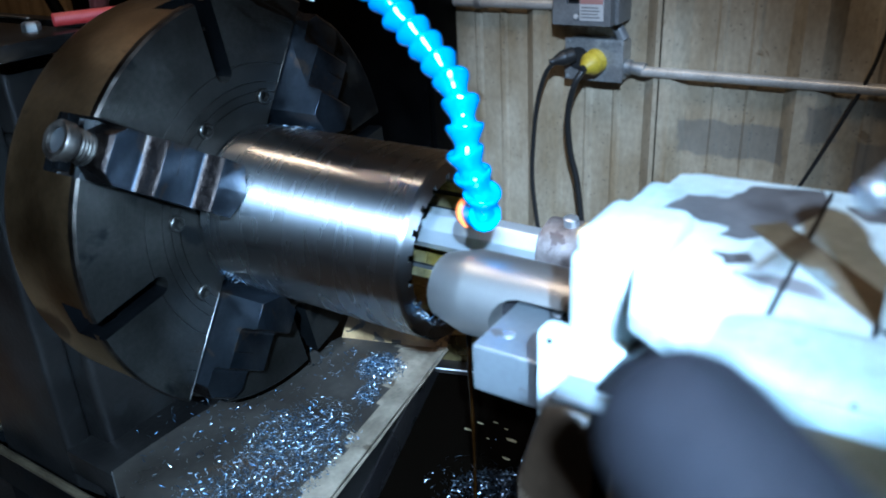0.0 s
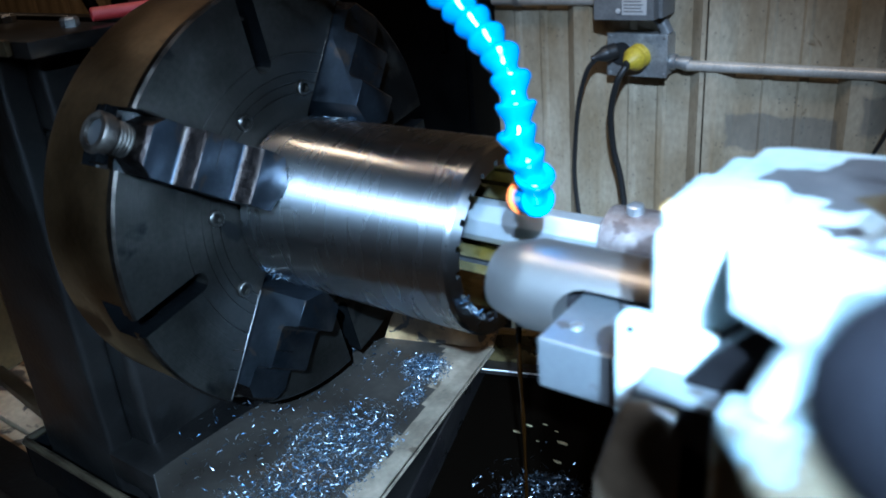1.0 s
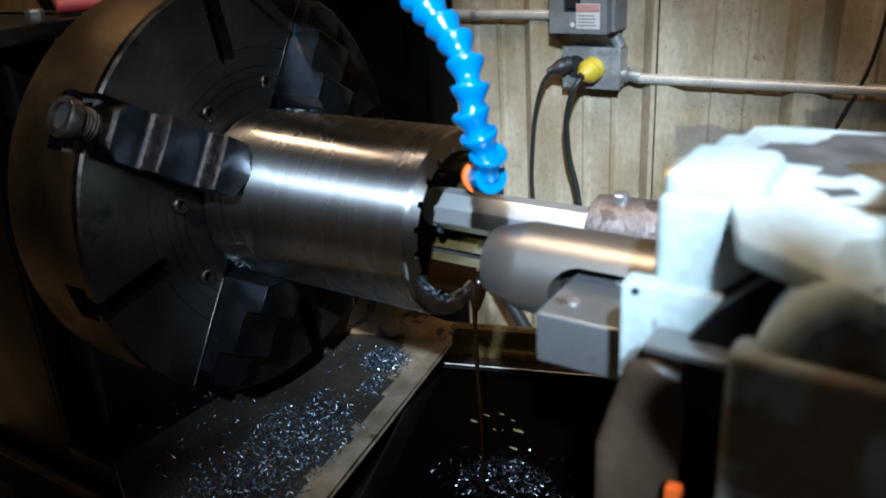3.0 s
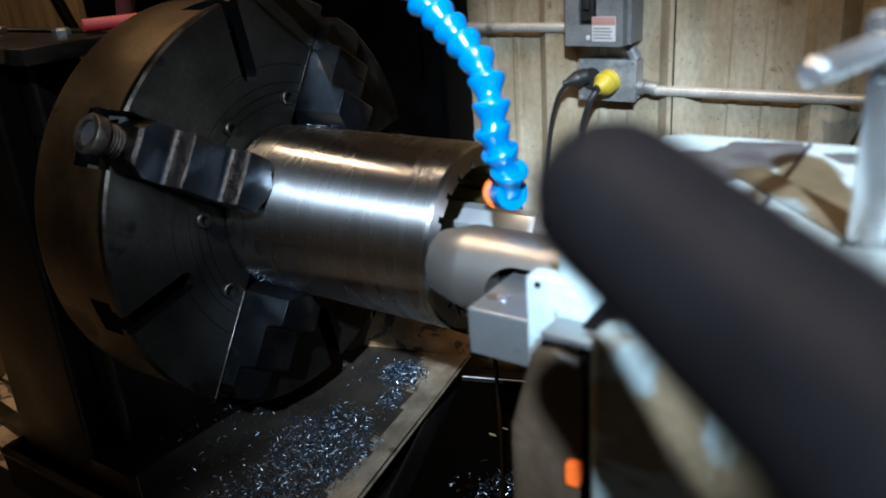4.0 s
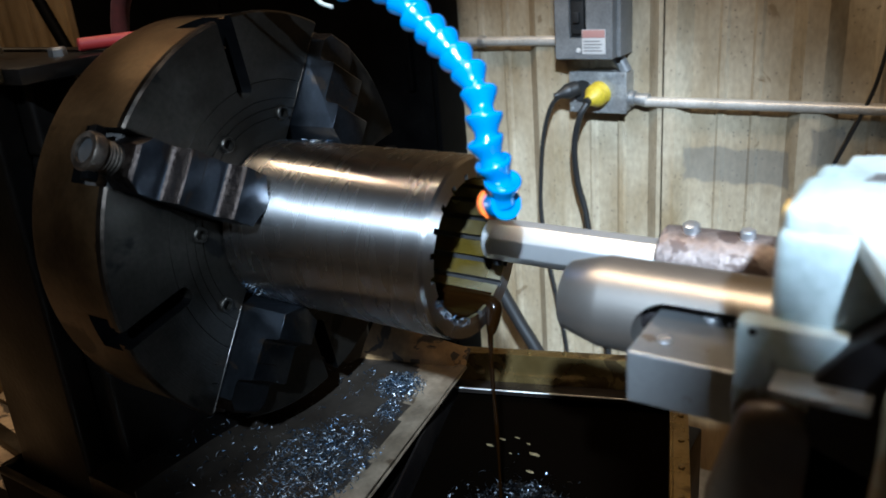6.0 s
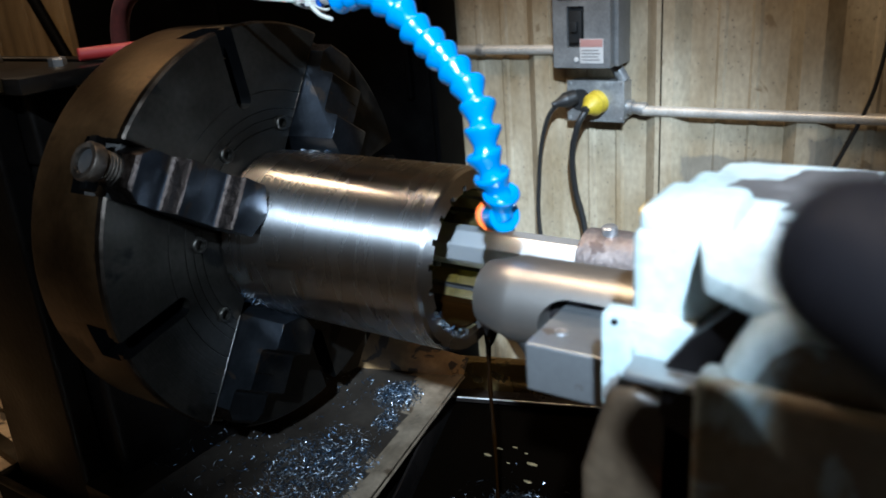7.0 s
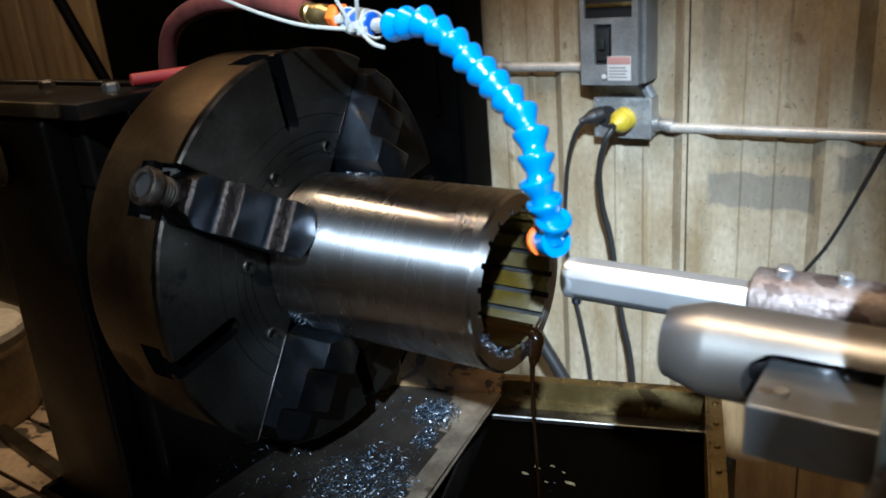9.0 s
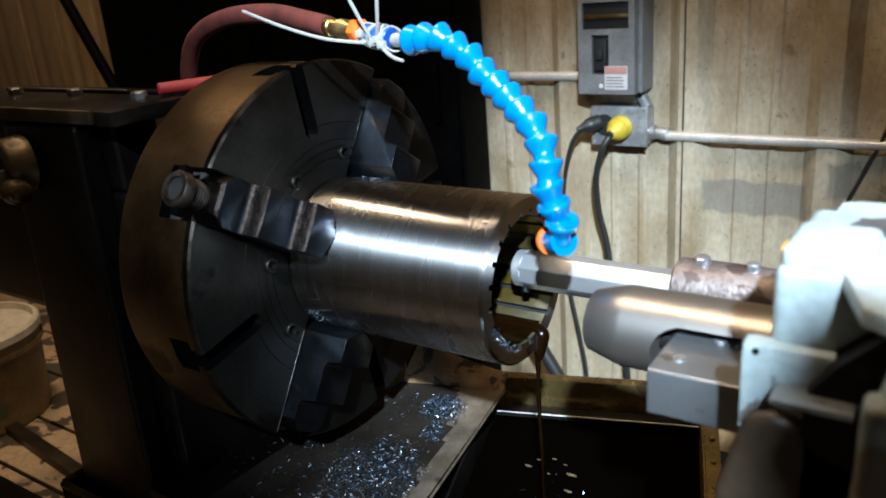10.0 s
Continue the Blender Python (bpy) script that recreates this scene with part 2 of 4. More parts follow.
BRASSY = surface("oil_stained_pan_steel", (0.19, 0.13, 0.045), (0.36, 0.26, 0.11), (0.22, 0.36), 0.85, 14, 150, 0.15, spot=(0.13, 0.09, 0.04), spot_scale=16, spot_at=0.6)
# near-black for the pan's left wall, ledge and floor
PANIN = surface("near_black_pan_inner", (0.006, 0.005, 0.005), (0.014, 0.011, 0.009), (0.2, 0.4), 0.2, 16, 150, 0.15)
OIL = plain("dark_cutting_oil", (0.0012, 0.0008, 0.0005), 0.3, 0, Specular_IOR_Level=0.0)
OILFILM = plain("amber_oil_film", (0.0045, 0.0017, 0.0003), 0.16, 0, Specular_IOR_Level=0.2)
FOAM = surface("pale_floating_scum", (0.07, 0.054, 0.026), (0.16, 0.125, 0.065), (0.5, 0.7), 0, 60, 200, 0.3)
AMBER = surface("yellowed_brown_paint", (0.40, 0.20, 0.03), (0.60, 0.34, 0.07), (0.4, 0.6), 0, 60, 200, 0.2)
BARE = surface("bare_grey_primer", (0.05, 0.047, 0.047), (0.092, 0.087, 0.086), (0.4, 0.6), 0, 40, 200, 0.2)
LEG = surface("oil_brown_casting", (0.022, 0.014, 0.008), (0.065, 0.046, 0.028), (0.35, 0.55), 0, 16, 160, 0.25, spot=(0.03, 0.02, 0.014), spot_scale=18, spot_at=0.58)
MINT = surface("chipped_pale_paint", (0.31, 0.38, 0.38), (0.43, 0.50, 0.50), (0.35, 0.55), 0, 14, 160, 0.15, spot=(0.13, 0.12, 0.11), spot_scale=24, spot_at=0.63)
TOPMINT = surface("badly_chipped_pale_paint", (0.36, 0.43, 0.43), (0.50, 0.56, 0.56), (0.35, 0.55), 0, 14, 160, 0.2, spot=(0.17, 0.165, 0.165), spot_scale=24, spot_at=0.63)
TAN = surface("browned_and_shaded_paint", (0.06, 0.043, 0.022), (0.145, 0.11, 0.065), (0.4, 0.6), 0, 14, 160, 0.2, spot=(0.20, 0.24, 0.24), spot_scale=13, spot_at=0.57)
# near-black for gaps and recesses, their shade put into the colour
SHADOWGAP = surface("shaded_black_recess", (0.008, 0.007, 0.0075), (0.018, 0.015, 0.016), (0.4, 0.6), 0.7, 20, 150, 0.2)
SLEEVE = surface("satin_toolholder_steel", (0.40, 0.375, 0.345), (0.45, 0.425, 0.395), (0.37, 0.39), 0.95, 5, 240, 0.015, fleck=0.05)
BLOCK = surface("ground_block_steel", (0.27, 0.285, 0.295), (0.345, 0.36, 0.37), (0.36, 0.44), 0.85, 8, 240, 0.03, fleck=0.1, spot=(0.20, 0.17, 0.14), spot_scale=24, spot_at=0.62)
BAR = surface("bright_cutter_bar", (0.74, 0.77, 0.79), (0.84, 0.86, 0.87), (0.36, 0.44), 0.9, 14, 160, 0.03, fleck=0.1)
WELD = surface("scaly_welded_holder", (0.14, 0.11, 0.10), (0.28, 0.235, 0.215), (0.42, 0.6), 0.8, 45, 260, 0.5, spot=(0.12, 0.09, 0.08), spot_scale=40, spot_at=0.58)
GRIP = surface("black_rubber_grip", (0.005, 0.0045, 0.0055), (0.008, 0.0075, 0.009), (0.5, 0.58), 0, 30, 300, 0.08)
nodes_of(GRIP)[3].inputs["Specular IOR Level"].default_value = 0.12
CHROME = surface("plated_handle_steel", (0.58, 0.60, 0.62), (0.72, 0.74, 0.76), (0.22, 0.35), 0.9, 30, 200, 0.08)
ZIPTIE = plain("milky_nylon", (0.30, 0.29, 0.26), 0.4, 0, Subsurface_Weight=0.1)
REDHOSE = surface("red_rubber_hose", (0.05, 0.007, 0.004), (0.11, 0.016, 0.009), (0.7, 0.85), 0, 40, 200, 0.15)
BRASS = surface("brass_fitting", (0.50, 0.35, 0.12), (0.65, 0.48, 0.2), (0.25, 0.4), 1.0, 40, 200, 0.1)
PAIL = surface("stained_pail", (0.10, 0.062, 0.022), (0.24, 0.155, 0.06), (0.5, 0.7), 0, 12, 100, 0.2, spot=(0.09, 0.10, 0.05), spot_scale=10, spot_at=0.58)
LID = surface("cream_pail_rim", (0.50, 0.45, 0.36), (0.66, 0.60, 0.50), (0.5, 0.7), 0, 20, 100, 0.15)
CONCRETE = surface("oily_concrete", (0.14, 0.13, 0.12), (0.26, 0.25, 0.23), (0.6, 0.85), 0, 3, 60, 0.3, spot=(0.07, 0.065, 0.06), spot_scale=4, spot_at=0.6)
DRYWALL = surface("grubby_wall_board", (0.24, 0.22, 0.19), (0.36, 0.34, 0.30), (0.6, 0.8), 0, 3, 60, 0.2)


# ---- building helpers ----
ORIGIN = {}


def thing(name, at, label, category, group="", kind=""):
    ob = new(name)
    ob.location = at
    ob.empty_display_size = 0.02
    ORIGIN[ob.name] = Vector(at)
    return tagged(ob, label, category, group, kind)


def part(name, bm, material, parent, label="", smooth=40, kind=""):
    """Links a bmesh, built in world places, as one mesh object under a thing or a part."""
    at = ORIGIN[parent.name] if parent else Vector((0, 0, 0))
    mesh = bpy.data.meshes.new(name)
    if at.length:
        bmesh.ops.translate(bm, verts=bm.verts, vec=-at)
    bm.normal_update()
    if smooth:
        for f in bm.faces:
            f.smooth = True
        for e in bm.edges:
            if len(e.link_faces) == 2 and e.calc_face_angle(0) > radians(smooth):
                e.smooth = False
    bm.to_mesh(mesh)
    bm.free()
    mesh.materials.append(material)
    ob = new(name, mesh)
    if parent:
        ob.parent = parent
    ORIGIN[ob.name] = at
    return tagged(ob, label, kind=kind)


def bevel(bm, width, segments=2, angle=35):
    edges = [e for e in bm.edges if len(e.link_faces) == 2 and e.calc_face_angle(0) > radians(angle)]
    if width and edges:
        bmesh.ops.bevel(bm, geom=edges, offset=width, segments=segments, profile=0.6, affect="EDGES", clamp_overlap=True)
    return bm


def box(lo, hi, edge=0.002, segments=2, turn=None):
    bm = bmesh.new()
    bmesh.ops.create_cube(bm, size=1)
    lo, hi = Vector(lo), Vector(hi)
    for v in bm.verts:
        v.co = Vector([(lo[k] + hi[k]) / 2 + v.co[k] * (hi[k] - lo[k]) for k in range(3)])
    bevel(bm, edge, segments)
    if turn is not None:
        bmesh.ops.transform(bm, matrix=turn, verts=bm.verts)
    return bm


def frame_of(direction):
    return Vector(direction).normalized().to_track_quat("Z", "Y").to_matrix()


def lathe(profile, at, direction, sides=48, closed=False):
    """A turned body: profile rows of (along, radius) from the point at, along direction."""
    bm = bmesh.new()
    turn, at = frame_of(direction), Vector(at)
    loops = []
    for along, radius in profile:
        if radius < 1e-6:
            loops.append([bm.verts.new(at + turn @ Vector((0, 0, along)))])
            continue
        loops.append([bm.verts.new(at + turn @ Vector((radius * math.cos(a), radius * math.sin(a), along)))
                      for a in (2 * math.pi * k / sides for k in range(sides))])
    pairs = list(zip(loops, loops[1:])) + ([(loops[-1], loops[0])] if closed else [])
    for a, b in pairs:
        for k in range(sides):
            j = (k + 1) % sides
            if len(a) == 1 and len(b) == 1:
                continue
            if len(a) == 1:
                bm.faces.new((a[0], b[j], b[k]))
            elif len(b) == 1:
                bm.faces.new((a[k], a[j], b[0]))
            else:
                bm.faces.new((a[k], a[j], b[j], b[k]))
    if not closed:
        for ring in (loops[0], loops[-1]):
            if len(ring) > 2:
                bm.faces.new(ring)
    bmesh.ops.recalc_face_normals(bm, faces=bm.faces)
    return bm


def rod(a, b, radius, edge=0.001, sides=24):
    a, b = Vector(a), Vector(b)
    length = (b - a).length
    return lathe([(0, radius - edge), (edge, radius), (length - edge, radius), (length, radius - edge)], a, b - a, sides)


def smooth_path(points, steps=8):
    pts = [Vector(p) for p in points]
    out = []
    for k in range(len(pts) - 1):
        p0, p1, p2, p3 = pts[max(k - 1, 0)], pts[k], pts[k + 1], pts[min(k + 2, len(pts) - 1)]
        for s in range(steps):
            u = s / steps
            out.append(0.5 * (2 * p1 + (p2 - p0) * u + (2 * p0 - 5 * p1 + 4 * p2 - p3) * u * u + (3 * p1 - p0 - 3 * p2 + p3) * u ** 3))
    return out + [pts[-1]]


def tube(points, radius, sides=12, steps=8):
    """A round cord along a smooth path; radius may be a function of the way along, 0 to 1."""
    path = smooth_path(points, steps)
    bm, loops = bmesh.new(), []
    up = Vector((0.31, 0.2, 0.93))
    for k, p in enumerate(path):
        d = (path[min(k + 1, len(path) - 1)] - path[max(k - 1, 0)]).normalized()
        side = d.cross(up).normalized()
        over = side.cross(d)
        r = radius(k / (len(path) - 1)) if callable(radius) else radius
        loops.append([bm.verts.new(p + r * (math.cos(a) * side + math.sin(a) * over)) for a in (2 * math.pi * j / sides for j in range(sides))])
    for a, b in zip(loops, loops[1:]):
        for k in range(sides):
            j = (k + 1) % sides
            bm.faces.new((a[k], a[j], b[j], b[k]))
    bm.faces.new(loops[0])
    bm.faces.new(loops[-1])
    bmesh.ops.recalc_face_normals(bm, faces=bm.faces)
    return bm


def prism(outline, low, high, axis="x", edge=0.0, segments=2):
    """Extrudes an outline in the plane across axis from low to high. The outline's pairs are the two other axes, in order."""
    bm = bmesh.new()

    def place(a, b, c):
        return {"x": (c, a, b), "y": (a, c, b), "z": (a, b, c)}[axis]
    one = [bm.verts.new(place(a, b, low)) for a, b in outline]
    two = [bm.verts.new(place(a, b, high)) for a, b in outline]
    n = len(outline)
    bm.faces.new(one)
    bm.faces.new(two)
    for k in range(n):
        bm.faces.new((one[k], one[(k + 1) % n], two[(k + 1) % n], two[k]))
    bmesh.ops.recalc_face_normals(bm, faces=bm.faces)
    return bevel(bm, edge, segments)


def join(*bms):
    out = bmesh.new()
    for b in bms:
        mesh = bpy.data.meshes.new("tmp")
        b.to_mesh(mesh)
        b.free()
        out.from_mesh(mesh)
        bpy.data.meshes.remove(mesh)
    return out


def carve(body, *cutters):
    """body minus the cutters."""
    obs = []
    for b in (body, *cutters):
        mesh = bpy.data.meshes.new("tmp")
        b.to_mesh(mesh)
        b.free()
        obs.append(new("tmp", mesh))
    for c in obs[1:]:
        mod = obs[0].modifiers.new("cut", "BOOLEAN")
        mod.object, mod.operation, mod.solver = c, "DIFFERENCE", "EXACT"
    bpy.context.view_layer.update()
    done = obs[0].evaluated_get(bpy.context.evaluated_depsgraph_get()).to_mesh()
    out = bmesh.new()
    out.from_mesh(done)
    for o in obs:
        mesh = o.data
        bpy.data.objects.remove(o)
        bpy.data.meshes.remove(mesh)
    return out


def turned_x(bm, degrees_x):
    """Turns a bmesh built along +y round the spindle (the x axis)."""
    bmesh.ops.transform(bm, matrix=Matrix.Rotation(radians(degrees_x), 4, "X"), verts=bm.verts)
    return bm


# ---- structure ----
floor = part("floor", box((-4, -3.2, FLOOR - 0.1), (3.4, 1.4, FLOOR), 0), CONCRETE, None, smooth=0)
tagged(floor, "oil-stained grey concrete workshop floor", "floor", kind="structure")
ceiling = part("ceiling", box((-4, -3.2, 2.3), (3.4, 1.4, 2.4), 0), DRYWALL, None, smooth=0)
tagged(ceiling, "grubby pale workshop ceiling", "ceiling", kind="structure")
for nm, lo, hi in (("wall_south", (-4, -3.3, FLOOR), (3.4, -3.2, 2.3)), ("wall_west", (-4.1, -3.2, FLOOR), (-4, 1.4, 2.3)), ("wall_east", (3.4, -3.2, FLOOR), (3.5, 1.4, 2.3))):
    tagged(part(nm, box(lo, hi, 0), DRYWALL, None, smooth=0), "grubby plain workshop wall", "wall", kind="structure")

# the lathe's fixed parts, the workpiece and the pan stand in the middle of the room
JAWS = (57, 147, 237, 327)
SLOTS = (99, 192, 281, 10)


GROOVES = [(h, r + d) for r in (0.1365, 0.119, 0.110, 0.101) for h, d in ((0, 0.0006), (-0.0008, 0.0003), (-0.0008, -0.0003), (0, -0.0006))]


def jaw_body():
    """Stepped jaw lying along +y, its grip end pointed, its risers hollow; the far end cut out for the screw."""
    near = [(0.0, 0.0785), (0.0545, 0.0785), (0.055, 0.079), (0.055, 0.1130), (0.0525, 0.1148), (0.0450, 0.1156), (0.0400, 0.1166), (0.0372, 0.1185), (0.036, 0.1215),
            (0.036, 0.1555), (0.0335, 0.1573), (0.0255, 0.1581), (0.0200, 0.1592), (0.0172, 0.1612), (0.016, 0.1645), (0.016, 0.1885), (0.013, 0.1915), (-0.018, 0.1915), (-0.018, 0.0785)]
    w = 0.0232
    wedges = [prism([(0.0788, s * 0.001), (0.0915, s * (w + 0.002)), (0.06, s * (w + 0.002)), (0.06, s * 0.001)], -0.03, 0.07, "x") for s in (-1, 1)]
    wedges += [prism([(0.1785, s * (w + 0.001)), (0.1935, s * 0.012), (0.1935, s * (w + 0.001))], -0.03, 0.07, "x") for s in (-1, 1)]
    hollow = lathe([(0.0, 0.0145), (0.05, 0.0145)], (-0.012, 0.1800, 0), (0, 1, 0), 28)
    return bevel(carve(prism(near, -w, w, "z"), *wedges, hollow), 0.0007, 1, 40)


def chuck():
    """Independent four-jaw chuck, face at x = 0, with T-slots between the jaws."""
    t = thing("four_jaw_chuck", (0, 0, 0), "large dark oily four-jaw lathe chuck with worn brown rim", "chuck")
    body = lathe([(-0.110, 0.045), (-0.110, 0.188), (-0.104, 0.196), (-0.098, 0.1975), (-0.010, 0.1975), (-0.008, 0.2), (-0.002, 0.2), (0, 0.198), *GROOVES, (0, 0.045)],
                 (0, 0, 0), (1, 0, 0), 128, closed=True)
    cutters = []
    for a in SLOTS:
        r0, r1, w = 0.1265, 0.23, 0.009
        out = [(r0 + w - w * math.cos(b), w * math.sin(b)) for b in (math.pi / 2 * (k / 6 - 1) for k in range(13))]
        out += [(r1, w), (r1, -w)]
        cutters.append(turned_x(prism(out, -0.045, 0.01, "x"), a))
        cutters.append(turned_x(box((-0.045, 0.17, -0.017), (-0.018, 0.23, 0.017), 0), a))
    for a in JAWS:
        cutters.append(turned_x(box((-0.05, 0.06, -0.0245), (0.01, 0.23, 0.0245), 0), a))
    bm = carve(body, *cutters)
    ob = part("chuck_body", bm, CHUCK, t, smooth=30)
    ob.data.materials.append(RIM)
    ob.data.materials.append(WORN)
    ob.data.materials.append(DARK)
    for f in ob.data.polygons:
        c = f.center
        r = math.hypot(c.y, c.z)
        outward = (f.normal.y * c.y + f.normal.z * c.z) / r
        # slot and recess walls go near-black, the shade of their depth put into the colour
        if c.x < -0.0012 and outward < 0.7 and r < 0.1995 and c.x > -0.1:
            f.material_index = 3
        elif r > 0.1925 and abs(f.normal.x) < 0.5 and c.x < -0.006:
            f.material_index = 1
        elif r > 0.1985 and abs(f.normal.x) < 0.95:
            f.material_index = 2
    for a in JAWS:
        # bed of the jaw with its guide strips
        part("jaw_slot", turned_x(box((-0.052, 0.06, -0.0243), (-0.02, 0.184, 0.0243), 0.001), a), SLOT, t)
        j = part("jaw", turned_x(jaw_body(), a), JAW, t, "stepped hardened steel jaw", smooth=35)
        j.data.materials.append(RIDGE)
        out = Matrix.Rotation(radians(a), 4, "X") @ Vector((0, 1, 0))
        for f in j.data.polygons:
            f.material_index = int(f.normal.dot(out) > 0.4 and f.normal.x < 0.85)
        # seam across the middle step
        part("jaw_seam", turned_x(box((0.0355, 0.1395, -0.0225), (0.0362, 0.1403, 0.002), 0.0001, 1), a), RIDGE, j, "dark seam across the step")
        # operating screw in the rim: threaded neck, hollow socket end and lugs
        base = Matrix.Rotation(radians(a), 4, "X")
        d = (base @ Vector((0, 1, 0)))
        if a != 147:
            part("screw_end", lathe([(0, 0.0165), (0.003, 0.0165), (0.003, 0.009), (-0.004, 0.008), (-0.004, 0.0001)], base @ Vector((-0.034, 0.1945, 0)), d, 24), SCREW, t)
            continue
        c0 = base @ Vector((-0.019, 0.163, 0))
        neck = lathe([(0, 0.012)] + [(0.004 + 0.0016 * k, 0.0143 if k % 2 else 0.0136) for k in range(23)] + [(0.042, 0.0130)], c0, d, 28)
        s = part("adjusting_screw", neck, SCREW, t, "worn adjusting screw with square socket")
        cap = lathe([(0.039, 0.0145), (0.040, 0.0166), (0.048, 0.0166), (0.050, 0.0152), (0.050, 0.0108), (0.038, 0.0100), (0.038, 0.0001)], c0, d, 28)
        part("socket", cap, SCREW, s)
        part("socket_hole", lathe([(0.0382, 0.0098), (0.0470, 0.0103), (0.0470, 0.0001)], c0, d, 24), BLACKHOLE, s, "dark square-socket hole")
        for k in range(2):
            lug = box((-0.0045, 0.036, 0.014), (0.0045, 0.046, 0.0225), 0.001)
            bmesh.ops.transform(lug, matrix=base @ Matrix.Translation((-0.019, 0.163, 0)) @ Matrix.Rotation(radians(180 * k + 8), 4, "Y"), verts=lug.verts)
            part("lug", lug, DARK, s)
    # setting-out lines scratched beside one jaw, and the chuck's bright slot edges
    for r, long in ((0.132, 0.008), (0.150, 0.014), (0.168, 0.012), (0.184, 0.006)):
        part("scratch_line", turned_x(box((-0.0004, r - 0.0005, -0.0248 - long), (0.0003, r + 0.0005, -0.0248), 0.0001, 1), 237), WORN, t)
    for a in (57, 147, 237, 327):
        for side in (-1, 1):
            # one edge at 237 is paler: a specular streak painted in by colour
            part("slot_edge", turned_x(box((-0.0006, 0.092, side * 0.0252 - 0.0006), (0.0003, 0.1955, side * 0.0252 + 0.0006), 0.0002, 1), a), WAY if (a, side) == (237, -1) else WORN, t)
    for a in JAWS:
        base = Matrix.Rotation(radians(a), 4, "X")
        # set screws beside the jaw
        for off in (-26, 22):
            h = base @ Matrix.Rotation(radians(off), 4, "X") @ Vector((0, 0.105, 0))
            part("face_screw", lathe([(-0.004, 0.0075), (0.003, 0.0075), (0.004, 0.0065), (0.004, 0.0045), (0, 0.004), (0, 0.0001)], h, (1, 0, 0), 20), CHUCK, t)
    return t


def workpiece():
    """Steel sleeve held in the jaws, with slots being cut along its bore."""
    t = thing("steel_sleeve", (0.1, 0, 0), "bright turned steel sleeve with slotted bore, held in chuck", "workpiece")
    L, R, r = 0.2213, 0.0794, 0.0612
    outer = lathe([(0.002, r + 0.005), (0.002, R), (0.02, R), (L - 0.0022, R), (L, R - 0.0022), (L, r + 0.0058)], (0, 0, 0), (1, 0, 0), 128, closed=True)
    part("sleeve_wall", outer, STEEL, t, smooth=25)
    # slotted lining of the bore: lands and slots
    n, w = 20, 0.0026
    pts = []
    for k in range(n):
        a0 = 2 * math.pi * (k + 0.18) / n
        half = w / r
        step = 2 * math.pi / n
        for j in range(5):
            b = a0 + half + (step - 2 * half) * j / 4
            pts.append((r * math.cos(b), r * math.sin(b)))
        e = a0 + step
        pts.append(((r + 0.0052) * math.cos(e - half * r / (r + 0.0052)), (r + 0.0052) * math.sin(e - half * r / (r + 0.0052))))
        pts.append(((r + 0.0052) * math.cos(e + half * r / (r + 0.0052)), (r + 0.0052) * math.sin(e + half * r / (r + 0.0052))))
    bm = bmesh.new()
    one = [bm.verts.new((0.01, a, b)) for a, b in pts]
    two = [bm.verts.new((L - 0.0004, a, b)) for a, b in pts]
    m = len(pts)
    ringr = r + 0.0060
    rim = []
    for a, b in pts:
        q = math.atan2(b, a)
        rim.append(bm.verts.new((L - 0.0004, ringr * math.cos(q), ringr * math.sin(q))))
    for k in range(m):
        j = (k + 1) % m
        f = bm.faces.new((one[k], two[k], two[j], one[j]))
        # slot sides and floors take a darker steel than the lands
        f.material_index = 1 if k % 7 > 3 else 0
        bm.faces.new((two[k], rim[k], rim[j], two[j])).material_index = 2
    bmesh.ops.recalc_face_normals(bm, faces=bm.faces)
    ob = part("slotted_bore", bm, BORE, t, "oil-wetted bore with narrow parallel slots", smooth=20)
    ob.data.materials.append(SLOT)
    ob.data.materials.append(STEEL)
    part("bore_end", lathe([(0.003, 0.066), (0.004, 0.066), (0.004, 0.0001)], (0, 0, 0), (1, 0, 0), 48), SLOT, t)
    # film of oil lying along the lower bore
    bm = bmesh.new()
    rows = []
    for i in range(15):
        x = 0.03 + (L - 0.032) * i / 14
        row = []
        for k in range(13):
            a = radians(-140 + 78 * k / 12)
            q = r - 0.0009 - 0.0007 * noise.noise(Vector((x * 40, k * 0.5, 1))) - 0.0016 * math.sin(math.pi * k / 12)
            row.append(bm.verts.new((x, q * math.cos(a), q * math.sin(a))))
        rows.append(row)
    for a, b in zip(rows, rows[1:]):
        for k in range(12):
            bm.faces.new((a[k], a[k + 1], b[k + 1], b[k]))
    part("oil_film", bm, OILFILM, t, "amber cutting oil pooled in the bore")
    return t


def oil_stream():
    t = thing("oil_stream", (0.222, 0.02, -0.06), "thin dark brown stream of cutting oil dripping into pan", "oil")
    L = 0.2225
    part("lip_of_oil", tube([(L - 0.05, 0.020, -0.0575), (L - 0.012, 0.021, -0.0580), (L + 0.0015, 0.021, -0.0620), (L + 0.003, 0.018, -0.070), (L + 0.003, 0.014, -0.080), (L + 0.002, 0.012, -0.088)],
                            lambda u: 0.0012 + 0.0062 * math.sin(math.pi * min(1, u * 0.9 + 0.08)) ** 0.8, 12), OILFILM, t)
    part("stream", tube([(L + 0.002, 0.012, -0.086), (L + 0.001, 0.012, -0.13), (L + 0.002, 0.0125, -0.2), (L + 0.001, 0.012, -0.300)],
                        lambda u: 0.0023 - 0.0008 * u + 0.0004 * math.sin(u * 23), 10), OILFILM, t)
    return t


